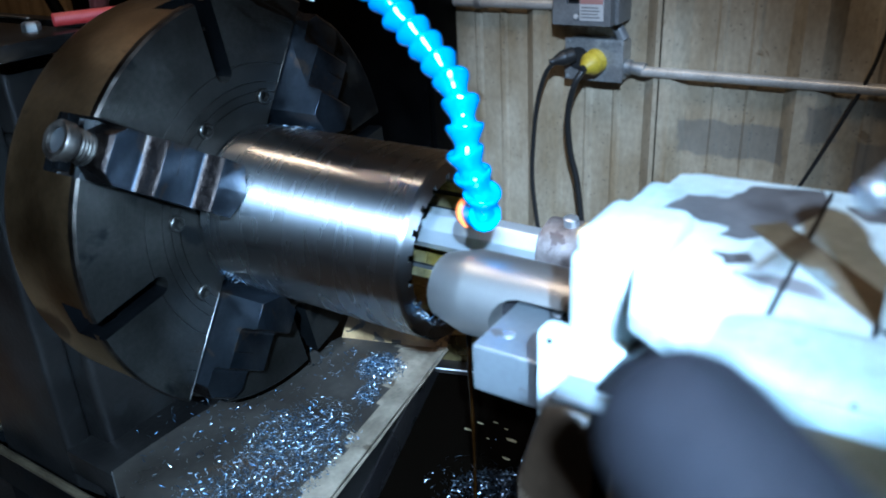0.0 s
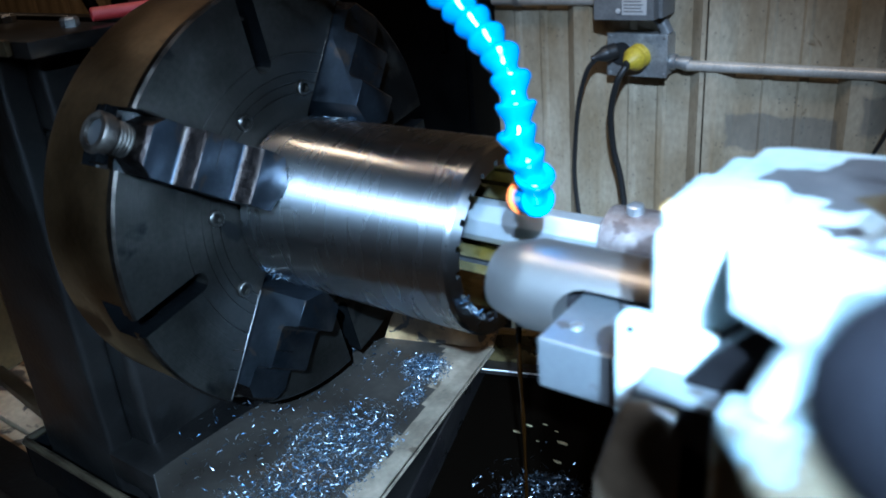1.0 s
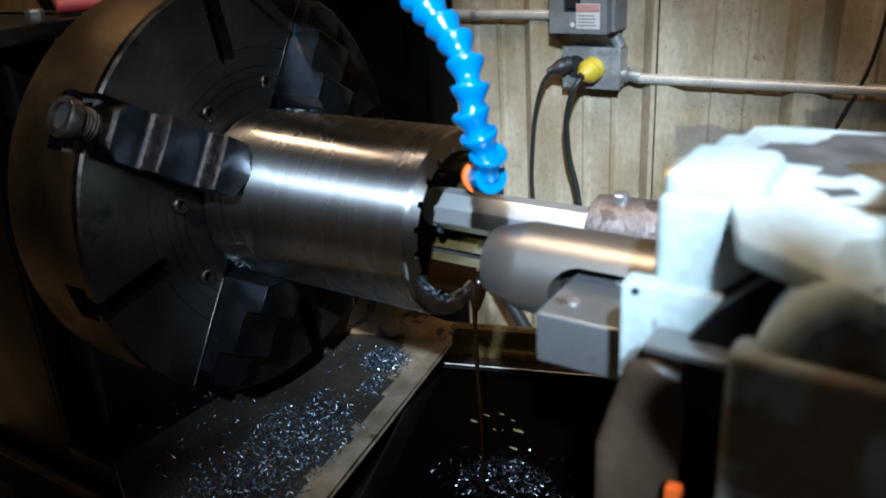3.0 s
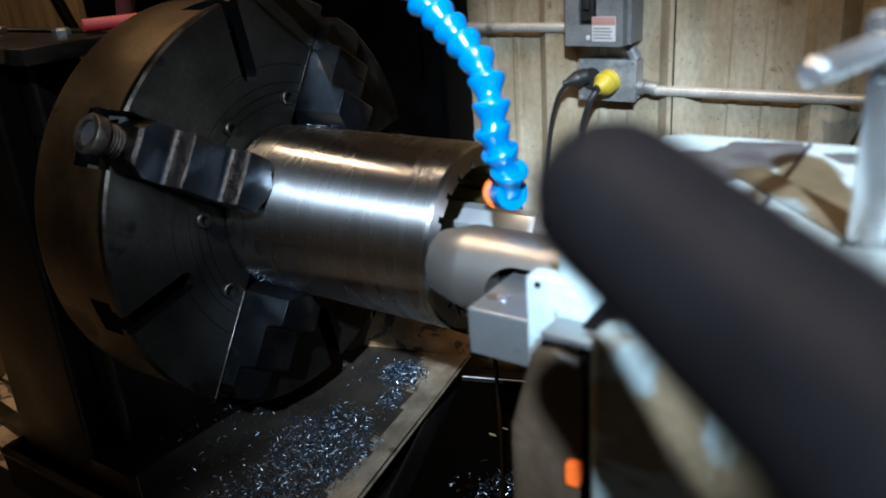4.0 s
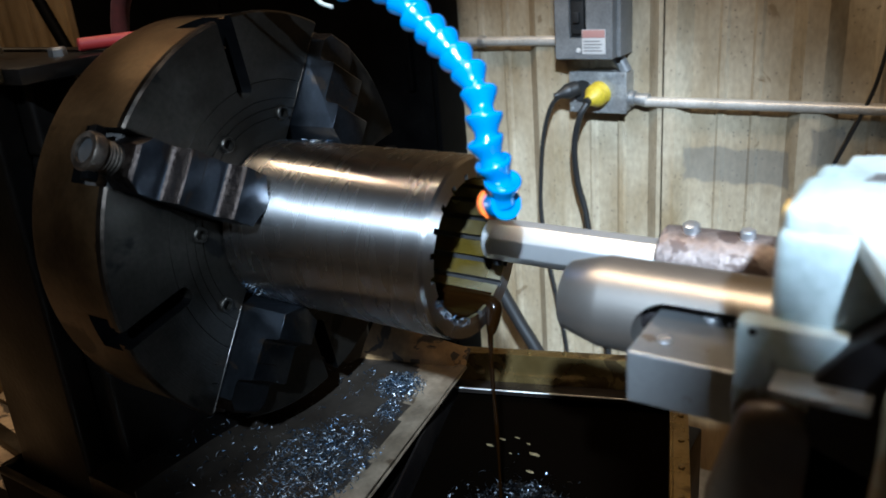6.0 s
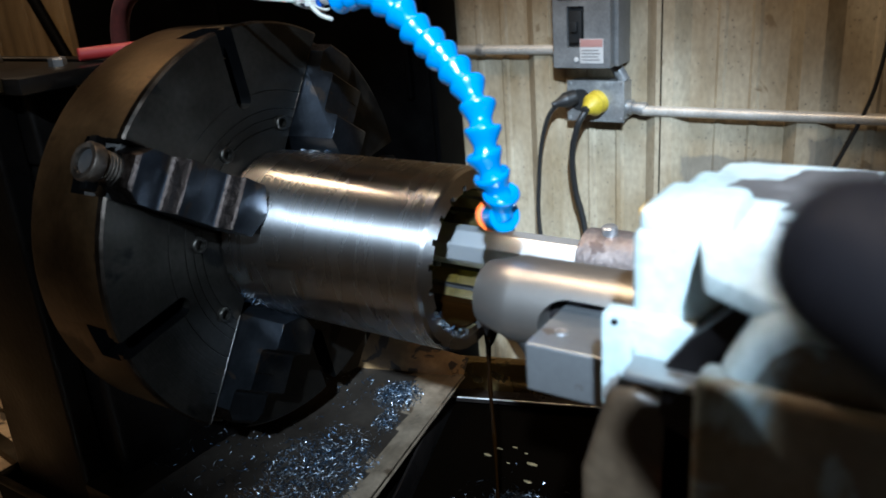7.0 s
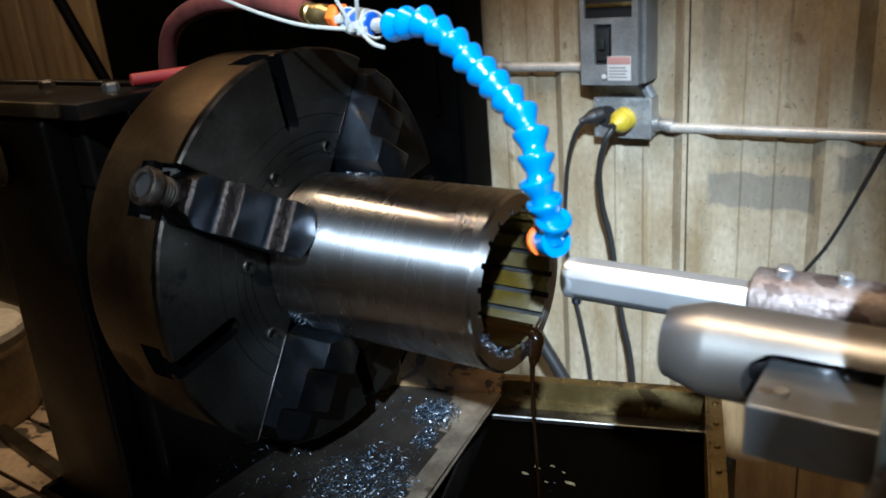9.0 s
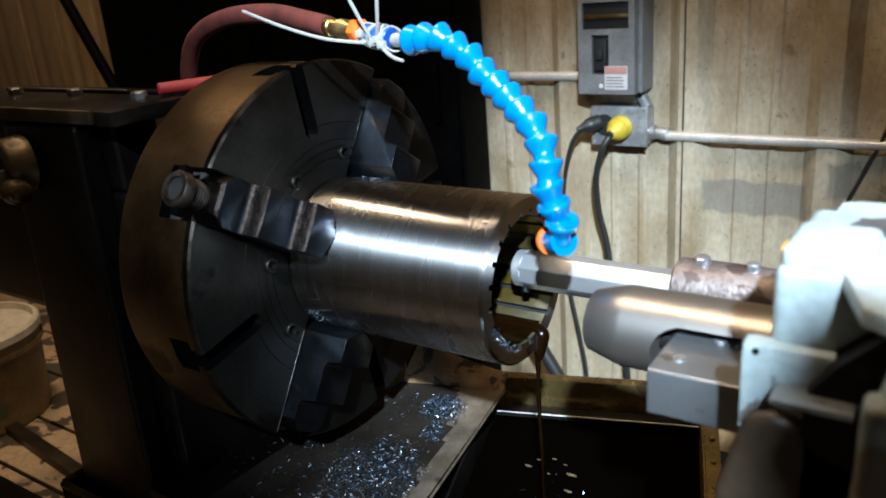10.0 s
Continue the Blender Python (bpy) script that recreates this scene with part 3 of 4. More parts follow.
def swarf_on_rim():
    rnd = random.Random(5)
    bm = bmesh.new()
    for k in range(34):
        a = radians(rnd.uniform(200, 250))
        q = rnd.uniform(0.060, 0.066)
        c = Vector((0.2215 + rnd.uniform(0, 0.004), q * math.cos(a), q * math.sin(a)))
        curl(bm, c, rnd, 0.0042)
    # oily chips caught where the jaws meet the sleeve
    for low, high, x0, x1, n in ((68, 84, 0.030, 0.056, 16), (206, 222, 0.004, 0.030, 22)):
        for _ in range(n):
            a = radians(rnd.uniform(low, high))
            curl(bm, Vector((rnd.uniform(x0, x1), 0.0806 * math.cos(a), 0.0806 * math.sin(a))), rnd, 0.0042)
    ob = part("rim_swarf", bm, CHIP, None, smooth=0)
    return tagged(ob, "small bright steel chips caught on sleeve and jaws", "metal chips", kind="stuff")


def curl(bm, c, rnd, size):
    """One small bent chip."""
    m = Euler((rnd.uniform(0, 6.28), rnd.uniform(-0.7, 0.7), rnd.uniform(0, 6.28))).to_matrix()
    w, n = size * rnd.uniform(0.14, 0.27), 3
    length = size * rnd.uniform(0.8, 1.8)
    bend = rnd.uniform(0.6, 1.9)
    pairs = []
    for k in range(n + 1):
        u = k / n - 0.5
        x, z = length * u, length * bend * 0.35 * (0.25 - u * u) * 2
        pairs.append([bm.verts.new(c + m @ Vector((x, s * w, z))) for s in (-0.5, 0.5)])
    for a, b in zip(pairs, pairs[1:]):
        bm.faces.new((a[0], a[1], b[1], b[0]))


chuck()
workpiece()
oil_stream()


# ---- coolant hose ----
def coolant_hose():
    t = thing("coolant_hose", (0.12, -0.03, 0.22), "bright blue segmented coolant hose with orange nozzle valve", "hose")
    line = [(0.150, -0.039, 0.2205), (0.166, -0.043, 0.2215), (0.182, -0.046, 0.2200), (0.197, -0.0475, 0.2125), (0.210, -0.048, 0.2035), (0.222, -0.0495, 0.1925), (0.235, -0.052, 0.183),
            (0.247, -0.056, 0.1745), (0.259, -0.060, 0.165), (0.271, -0.066, 0.155), (0.281, -0.073, 0.142), (0.287, -0.079, 0.127), (0.290, -0.082, 0.1115), (0.2945, -0.081, 0.097),
            (0.297, -0.078, 0.084), (0.294, -0.074, 0.072)]
    pts = [Vector(p) for p in line]
    for k, p in enumerate(pts[:-1]):
        d = (pts[k + 1] - p).normalized()
        bell = [(0.0012, 0.0085), (-0.0006, 0.0118), (0.0002, 0.0127), (0.0016, 0.0130), (0.0034, 0.0126), (0.0078, 0.0102), (0.0115, 0.0083), (0.0138, 0.0079), (0.0165, 0.0086), (0.019, 0.0090), (0.021, 0.0070)]
        part("hose_element", lathe(bell, p - d * 0.008, d, 28), BLUE, t)
    end = pts[-1]
    d = (Vector((0.262, -0.052, 0.062)) - end).normalized()
    part("nozzle", lathe([(-0.006, 0.0115), (0.002, 0.0118), (0.010, 0.0105), (0.015, 0.0095), (0.0155, 0.0075), (0.006, 0.006), (0.006, 0.0001)], end, d, 28), BLUE, t)
    part("nozzle_mouth", lathe([(0.0152, 0.0080), (0.0165, 0.0078), (0.0165, 0.0001)], end, d, 24), BLACKHOLE, t)
    ring = part("valve_ring", lathe([(0.0145, 0.0092), (0.0145, 0.0118), (0.0180, 0.0118), (0.0180, 0.0092)], end, d, 32, closed=True), ORANGE, t, "orange valve ring")
    side = d.cross(Vector((0, 1, 0.2))).normalized()
    top = end + d * 0.016 + side * 0.0
    upv = (Vector((0, 0, 1)) - d * d.z).normalized()
    part("valve_tab", rod(top + upv * 0.011, top + upv * 0.019 + d * 0.003, 0.0033), ORANGE, ring)
    # feed: threaded spigot, fitting and red rubber hose, bound with nylon ties
    part("spigot", lathe([(0, 0.0055), (0.004, 0.0062), (0.006, 0.0055), (0.010, 0.0062), (0.012, 0.0055), (0.018, 0.0075), (0.028, 0.0078)], (0.122, -0.033, 0.2205), (0.028, -0.006, 0.0), 20), GALV, t)
    part("blue_adapter", rod((0.086, -0.026, 0.2255), (0.118, -0.032, 0.2215), 0.0095), plain("dark_blue_plastic", (0.01, 0.06, 0.28), 0.3), t, "dark blue hose adapter")
    part("orange_collar", lathe([(0, 0.010), (0.002, 0.0115), (0.010, 0.0115), (0.012, 0.009)], (0.070, -0.0235, 0.2285), (0.03, -0.004, -0.003), 6), ORANGE, t, "orange hexagonal collar")
    part("fitting", lathe([(0, 0.0075), (0.003, 0.0088), (0.012, 0.0088), (0.013, 0.0078), (0.022, 0.0078), (0.023, 0.0092), (0.03, 0.0092), (0.034, 0.007), (0.04, 0.007)], (0.030, -0.0175, 0.233), (0.04, -0.006, -0.0045), 20), BRASS, t, "brass hose fitting")
    part("feed_hose", tube([(0.036, -0.018, 0.2325), (0.00, -0.008, 0.238), (-0.06, 0.004, 0.246), (-0.135, 0.01, 0.243), (-0.20, 0.02, 0.222), (-0.235, 0.03, 0.18), (-0.245, 0.035, 0.12), (-0.245, 0.04, 0.09)],
                           0.0098, 14), REDHOSE, t, "worn red rubber feed hose")
    rnd = random.Random(8)
    for k in range(4):
        c = Vector((0.092 + 0.009 * k, -0.027 - 0.0016 * k, 0.2245 - 0.0012 * k))
        turn = Vector((1, rnd.uniform(-0.6, 0.6), rnd.uniform(-0.6, 0.6)))
        part("nylon_tie", lathe([(-0.0018, 0.0104), (-0.0018, 0.0118), (0.0018, 0.0118), (0.0018, 0.0104)], c, turn, 20, closed=True), ZIPTIE, t, "milky nylon cable tie")
        h = c + Vector((rnd.uniform(-0.004, 0.004), -0.011, rnd.uniform(-0.006, 0.006)))
        part("tie_head", box(h - Vector((0.0035, 0.003, 0.003)), h + Vector((0.0035, 0.003, 0.003)), 0.0008), ZIPTIE, t)
    for path in ([(0.094, -0.037, 0.219), (0.055, -0.045, 0.224), (0.010, -0.05, 0.236), (-0.04, -0.05, 0.252)], [(0.1, -0.037, 0.222), (0.096, -0.045, 0.24), (0.088, -0.05, 0.262)],
                 [(0.108, -0.039, 0.222), (0.116, -0.046, 0.238), (0.121, -0.05, 0.258)], [(0.108, -0.04, 0.221), (0.128, -0.048, 0.209), (0.142, -0.05, 0.205)]):
        part("tie_tail", tube(path, 0.0016, 6), ZIPTIE, t)
    return t


coolant_hose()


# ---- headstock, bed, left side ----
def headstock():
    t = thing("headstock", (-0.5, 0.05, -0.42), "dark oily lathe headstock casting with flat bolted cover", "headstock")
    part("casting", box((-0.56, -0.13, -0.085), (-0.165, 0.30, 0.085), 0.012, 3), HEAD, t)
    part("front_wall", box((-0.56, -0.13, 0.085), (-0.165, -0.075, 0.158), 0.006, 3), HEAD, t)
    part("column", box((-0.275, -0.128, -0.361), (-0.165, 0.30, -0.085), 0.010, 3), HEAD, t)
    part("far_leg", box((-0.45, 0.12, -0.86), (-0.275, 0.30, -0.085), 0.010, 3), HEAD, t)
    part("top_cover", box((-0.56, -0.154, 0.158), (-0.126, -0.06, 0.173), 0.003), HEAD, t)
    part("cover_bar", box((-0.56, -0.161, 0.161), (-0.150, -0.1545, 0.1745), 0.002), RAIL, t, "worn brown bar along the cover")
    for x, y in ((-0.175, -0.085), (-0.30, -0.078), (-0.42, -0.080)):
        part("cover_bolt", lathe([(0, 0.0085), (0.006, 0.0085), (0.008, 0.007), (0.008, 0.0001)], (x, y, 0.173), (0, 0, 1), 6), WAY, t, smooth=20)
    part("top_rail", box((-0.56, -0.020, 0.150), (-0.20, 0.0, 0.1695), 0.003), HEAD, t)
    part("worn_edge", rod((-0.56, -0.0195, 0.169), (-0.29, -0.0195, 0.169), 0.0016), WAY, t, "bright worn edge")
    # broad leg under the gearbox, its front face leaning out a little at the foot
    part("front_leg", prism([(-0.318, 0.157), (-0.186, 0.157), (-0.200, -0.361), (-0.350, -0.361)], -0.158, -0.1285, "y", 0.006, 3), HEAD, t)
    boss = part("shaft_boss", lathe([(0, 0.031), (0.006, 0.0285), (0.022, 0.0275), (0.025, 0.025), (0.025, 0.012), (0.021, 0.010), (0.021, 0.0001)], (-0.288, -0.158, 0.117), (-0.15, -1, 0), 36), RAIL, t, "rounded brown shift-shaft boss")
    part("shift_shaft", rod((-0.43, -0.186, 0.086), (-0.262, -0.186, 0.092), 0.0075), HEAD, boss)
    part("collar", lathe([(0, 0.010), (0.002, 0.0135), (0.012, 0.0135), (0.014, 0.0105), (0.022, 0.0105), (0.024, 0.008)], (-0.276, -0.186, 0.092), (1, 0, 0.03), 20), RAIL, boss)
    part("pointer", box((-0.290, -0.197, 0.086), (-0.283, -0.178, 0.114), 0.002), WAY, boss)
    part("spindle_nose", lathe([(0, 0.09), (0.05, 0.09), (0.054, 0.1), (0.056, 0.1)], (-0.166, 0, 0), (1, 0, 0), 48), HEAD, t)
    return t


def bed():
    t = thing("lathe_bed", (0.3, 0.1, -0.7), "dark grimy cast-iron lathe bed with worn ways", "lathe bed")
    y0, y1 = -0.16, -0.11
    part("way", prism([(y0, -0.46), (y0, -0.40), ((y0 + y1) / 2, -0.375), (y1, -0.40), (y1, -0.46)], -0.16, 1.9, "x", 0.003), WAY, t)
    part("bed_rail", box((-0.85, y0 - 0.01, -0.80), (1.9, y1 + 0.01, -0.46), 0.008), HEAD, t)
    part("bed_rail", box((-0.85, 0.29, -0.80), (1.9, 0.37, -0.56), 0.008), HEAD, t)
    for x in (-0.1, 0.35, 0.8, 1.25, 1.7):
        part("web", box((x - 0.02, -0.12, -0.78), (x + 0.02, 0.34, -0.52), 0.004), HEAD, t)
    part("drip_floor", box((-0.85, -0.2, -0.86), (1.9, 0.45, -0.80), 0.004), HEAD, t)
    for x in (-0.6, 1.6):
        part("leg", box((x - 0.2, -0.17, FLOOR), (x + 0.2, 0.42, -0.86), 0.01), HEAD, t)
    return t


headstock()
bed()


def chip_sheet():
    """Sheet-metal tray lying on the bed under the chuck, its far end bent up."""
    t = thing("chip_tray", (0.0, 0.0, -0.26), "oily sheet-metal chip tray with rusty bent-up end", "tray")

    def top(x, y):
        return -0.247 - 0.09 * x + 0.0012 * noise.noise(Vector((x * 18, y * 18, 3)))
    # tray outline: a long quad, subdivided to carry dents
    a, b, c, d = Vector((-0.086, -0.174)), Vector((0.150, -0.30)), Vector((0.0745, 0.195)), Vector((-0.050, 0.140))
    bm = bmesh.new()
    n, m = 28, 44
    grid = []
    for i in range(m + 1):
        row = []
        for k in range(n + 1):
            u, v = k / n, i / m
            p = (a * (1 - u) + b * u) * (1 - v) + (d * (1 - u) + c * u) * v
            p = p + Vector((-0.010 * math.sin(math.pi * v) * (1 - u), 0))
            z = top(*p)
            if u > 0.92:
                z += 0.002
            row.append(bm.verts.new((p.x, p.y, z)))
        grid.append(row)
    for i in range(m):
        for k in range(n):
            f = bm.faces.new((grid[i][k], grid[i][k + 1], grid[i + 1][k + 1], grid[i + 1][k]))
            # bare worn margin along the open side, wider at the far end
            f.material_index = int(k / n > 0.83 - 0.32 * max(0, i / m - 0.72) / 0.28 + 0.05 * noise.noise(Vector((i * 0.4, 0, 7))))
    bmesh.ops.recalc_face_normals(bm, faces=bm.faces)
    bmesh.ops.solidify(bm, geom=bm.faces[:], thickness=0.0016)
    sheet = part("sheet", bm, SHEET, t)
    sheet.data.materials.append(STRIP)
    # raised far end
    bm = bmesh.new()
    rows = []
    for i in range(9):
        v = i / 8
        row = []
        for k in range(13):
            u = k / 12
            base = d * (1 - u) + c * u
            lift = (0.056 - 0.040 * u) * v
            back = 0.014 * v * v
            row.append(bm.verts.new((base.x + 0.022 * v * (1 - u) - 0.002 * v, base.y + back + 0.004 * v, top(*base) + lift + 0.0015 * noise.noise(Vector((u * 5, v * 3, 0))))))
        rows.append(row)
    for p, q in zip(rows, rows[1:]):
        for k in range(12):
            bm.faces.new((p[k], p[k + 1], q[k + 1], q[k]))
    bmesh.ops.recalc_face_normals(bm, faces=bm.faces)
    bmesh.ops.solidify(bm, geom=bm.faces[:], thickness=0.0016)
    part("bent_end", bm, RUST, t, "rusty bent-up end of the tray")
    part("cut_edge", tube([(a.x, a.y, top(*a)), ((a.x + b.x) / 2, (a.y + b.y) / 2, top((a.x + b.x) / 2, (a.y + b.y) / 2)), (b.x, b.y, top(*b))], 0.0013, 6), WAY, t, "bright cut edge")
    # rolled edge along the open side
    part("rolled_edge", tube([(b.x, b.y, top(*b)), ((b.x + c.x) / 2 + 0.002, (b.y + c.y) / 2, top((b.x + c.x) / 2, (b.y + c.y) / 2)), (c.x, c.y, top(*c))], 0.0016, 8), STRIP, t)
    for k in range(2):
        part("tray_leg", box((-0.06 + 0.13 * k, -0.15, -0.44), (-0.045 + 0.13 * k, -0.12, -0.262), 0.002), HEAD, t)
        part("tray_leg", box((-0.03 + 0.07 * k, 0.10, -0.52), (-0.018 + 0.07 * k, 0.12, -0.262), 0.002), HEAD, t)
    # chips strewn over the sheet
    rnd = random.Random(2)
    bm = bmesh.new()

    def strew(n, cx, cy, sx, sy, rot):
        for _ in range(n):
            while True:
                u, v = rnd.gauss(0, 1), rnd.gauss(0, 1)
                if u * u + v * v < 2.9:
                    break
            x = cx + sx * u * math.cos(rot) - sy * v * math.sin(rot)
            y = cy + sx * u * math.sin(rot) + sy * v * math.cos(rot)
            pile = 0.006 * max(0, 1 - (u * u + v * v) / 2.6)
            curl(bm, Vector((x, y, top(x, y) + 0.0012 + rnd.random() * pile)), rnd, 0.0040)
    strew(1300, 0.030, 0.116, 0.018, 0.019, 0.3)
    strew(260, 0.049, 0.066, 0.009, 0.016, 0.3)
    strew(2000, 0.042, -0.042, 0.034, 0.050, 0.15)
    strew(2200, 0.054, -0.16, 0.042, 0.060, 0.1)
    strew(240, 0.010, -0.05, 0.05, 0.06, 0.15)
    strew(160, -0.03, -0.08, 0.045, 0.08, 0.2)
    strew(90, -0.02, 0.10, 0.03, 0.03, 0.2)
    ob = part("chips", bm, CHIP, None, smooth=0)
    tagged(ob, "heaps of small bluish steel chips on the tray", "metal chips", kind="stuff")
    # chips on the bed behind and below the tray
    bm = bmesh.new()
    for _ in range(150):
        x, y = rnd.uniform(-0.16, -0.06), rnd.uniform(-0.10, 0.10)
        curl(bm, Vector((x, y, -0.262 - 0.25 * rnd.random() * (x + 0.2))), rnd, 0.0045)
    ob = part("stray_chips", bm, CHIP, None, smooth=0)
    tagged(ob, "scattered steel chips beside the chuck", "metal chips", kind="stuff")
    part("back_ledge", box((-0.20, -0.16, -0.30), (-0.05, 0.16, -0.268), 0.004), HEAD, t)
    return t


chip_sheet()
swarf_on_rim()


def oil_pan():
    """Open steel pan behind the tray, turned a little, with black oil in it."""
    t = thing("oil_pan", (0.2, 0.2, -0.33), "oil-stained steel drip pan holding black cutting oil", "pan")
    turn = Matrix.Translation((0.073, 0.228, 0)) @ Matrix.Rotation(math.atan2(0.302, 0.953), 4, "Z")
    L, W, top, deep = 0.240, 0.36, -0.250, -0.325
    part("pan_wall", box((-0.03, 0, deep), (L, 0.003, top), 0.0008, turn=turn), BRASSY, t)
    part("pan_wall", box((L - 0.003, -W, deep), (L, 0, top), 0.0008, turn=turn), BRASSY, t)
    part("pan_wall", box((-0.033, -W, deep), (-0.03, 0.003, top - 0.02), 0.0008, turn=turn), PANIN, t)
    part("pan_wall", box((-0.03, -W - 0.003, deep), (L, -W, top), 0.0008, turn=turn), BRASSY, t)
    part("pan_rim", box((-0.03, 0.003, top - 0.003), (L + 0.016, 0.016, top), 0.001, turn=turn), BRASSY, t)
    part("pan_rim", box((L, -W, top - 0.003), (L + 0.016, 0.003, top), 0.001, turn=turn), BRASSY, t)
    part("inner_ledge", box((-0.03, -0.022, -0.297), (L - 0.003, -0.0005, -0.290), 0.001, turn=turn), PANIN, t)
    # pale rod that paints the lit line along the ledge
    part("ledge_edge", tube([turn @ Vector((-0.03, -0.0215, -0.2905)), turn @ Vector((L / 2, -0.0215, -0.2905)), turn @ Vector((L - 0.004, -0.0215, -0.2905))], 0.0013, 8), GALV, t, "bright ledge edge, a lit line laid on as a rod")
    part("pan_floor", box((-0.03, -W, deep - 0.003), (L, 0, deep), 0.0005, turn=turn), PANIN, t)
    o = part("oil", box((-0.029, -W + 0.001, deep), (L - 0.004, -0.001, -0.306), 0.0005, turn=turn), OIL, t, "black cutting oil")
    for k in range(6):
        p = turn @ Vector((0.02 + 0.045 * k, 0.0095, top))
        part("rivet", lathe([(0, 0.004), (0.002, 0.0036), (0.003, 0.0001)], p, (0, 0, 1), 12), BRASSY, t)
    for k in range(7):
        p = turn @ Vector((L + 0.008, -0.02 - 0.045 * k, top))
        part("rivet", lathe([(0, 0.0035), (0.002, 0.003), (0.003, 0.0001)], p, (0, 0, 1), 12), BRASSY, t)
    rnd = random.Random(11)
    for x, y, s in ((0.197, 0.135, 0.0045), (0.150, 0.145, 0.0026), (0.165, 0.155, 0.0018), (0.182, 0.150, 0.0014), (0.207, 0.105, 0.0034), (0.172, 0.125, 0.0014), (0.143, 0.128, 0.003)):
        out = [(x + s * (1 + 0.4 * rnd.random()) * math.cos(a) * 1.3, y + s * 0.5 * (0.7 + 0.5 * rnd.random()) * math.sin(a)) for a in (2 * math.pi * k / 9 for k in range(9))]
        part("scum", prism(out, -0.3058, -0.3048, "z"), FOAM, t, "pale floating scum")
    # chips heaped in the pan's near end
    bm = bmesh.new()
    for _ in range(1100):
        u, v = rnd.gauss(0, 1), rnd.gauss(0, 1)
        x, y = 0.232 + 0.030 * u, 0.042 + 0.024 * v
        curl(bm, Vector((x, y, -0.306 + 0.03 * max(0, 1 - (u * u + v * v) / 3.5) * (0.4 + 0.6 * rnd.random()))), rnd, 0.0058)
    ob = part("pan_chips", bm, WETCHIP, None, smooth=0)
    tagged(ob, "oily steel chips heaped in the pan", "metal chips", kind="stuff")
    part("pan_stand", box((0.0, -0.02, -0.46), (0.34, 0.30, -0.329), 0.004), HEAD, t)
    return t


oil_pan()


# ---- bench, pail and the dark cabinet ----
def pallet():
    t = thing("board_deck", (-1.1, 0.1, -0.55), "rough dirty brown board deck beside the lathe", "deck")
    for k in range(9):
        y = -0.55 + 0.125 * k
        part("board", box((-1.9, y, -0.525), (-0.62, y + 0.118, -0.50), 0.003), DECK, t)
    for x in (-1.75, -1.2, -0.7):
        part("bearer", box((x - 0.04, -0.55, FLOOR), (x + 0.04, 0.57, -0.525), 0.004), PLANK, t)
    return t


def pail():
    t = thing("pail", (-1.035, 0.03, -0.5), "stained yellow-brown plastic pail with cream rim", "pail")
    part("body", lathe([(0, 0.108), (0.004, 0.113), (0.148, 0.124), (0.148, 0.130), (0.157, 0.130), (0.157, 0.126), (0.176, 0.127)], (-1.035, 0.03, -0.5), (0, 0, 1), 40), PAIL, t)
    part("lid", lathe([(0.176, 0.131), (0.190, 0.131), (0.194, 0.127), (0.194, 0.121), (0.181, 0.118), (0.181, 0.0001)], (-1.035, 0.03, -0.5), (0, 0, 1), 40), LID, t, "cream dirty lid")
    part("handle", tube([(-1.015, -0.10, -0.345), (-0.93, -0.095, -0.40), (-0.895, -0.02, -0.43)], 0.003, 8), GALV, t)
    return t


pallet()
pail()


def black_tray():
    """Open black steel drip tray on the bed, in front of and under the headstock leg."""
    t = thing("drip_tray", (-0.2, 0.0, -0.46), "open black sheet-steel drip tray on the lathe bed", "tray")
    x0, x1, y0, y1, low, top = -0.375, -0.02, -0.169, 0.10, -0.366, -0.312
    part("tray_floor", box((x0, y0, low), (x1, y1, low + 0.004), 0.001), DARK, t)
    for lo, hi in (((x0, y0 - 0.004, low), (x1, y0, top)), ((x0, y1, low), (x1, y1 + 0.004, top)), ((x0 - 0.004, y0 - 0.004, low), (x0, y1 + 0.004, top))):
        part("tray_wall", box(lo, hi, 0.001), DARK, t)
    part("rolled_rim", tube([(x1, y0 - 0.002, top), ((x0 + x1) / 2, y0 - 0.002, top + 0.001), (x0, y0 - 0.002, top)], 0.005, 10), BROWNED, t)
    part("rolled_rim", tube([(x0 - 0.002, y0, top), (x0 - 0.002, 0.0, top), (x0 - 0.002, y1, top)], 0.005, 10), BROWNED, t)
    for x in (-0.33, -0.08):
        part("bearer", box((x - 0.02, -0.168, -0.46), (x + 0.02, 0.10, low), 0.003), DARK, t)
    return t


black_tray()
bar = thing("flat_bar", (-0.8, 0.0, -0.5), "dark rusty flat bar lying on the board deck", "bar")
part("bar", box((-0.30, -0.012, -0.4998), (0.20, 0.012, -0.482), 0.002, turn=Matrix.Translation((-0.83, 0.005, 0)) @ Matrix.Rotation(radians(-6), 4, "Z")), BROWNED, bar)


def cabinet():
    # near-black cabinet, added to fill the dark area behind the chuck
    t = thing("dark_cabinet", (-1.2, 1.15, FLOOR), "tall near-black cabinet against the wall, added for the dark behind the chuck", "cabinet")
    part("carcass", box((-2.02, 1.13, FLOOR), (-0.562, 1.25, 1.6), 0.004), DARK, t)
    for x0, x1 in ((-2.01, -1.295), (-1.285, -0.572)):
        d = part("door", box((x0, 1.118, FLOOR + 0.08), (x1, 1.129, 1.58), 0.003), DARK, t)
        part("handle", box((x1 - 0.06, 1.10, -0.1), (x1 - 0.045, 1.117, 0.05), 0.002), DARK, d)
    return t


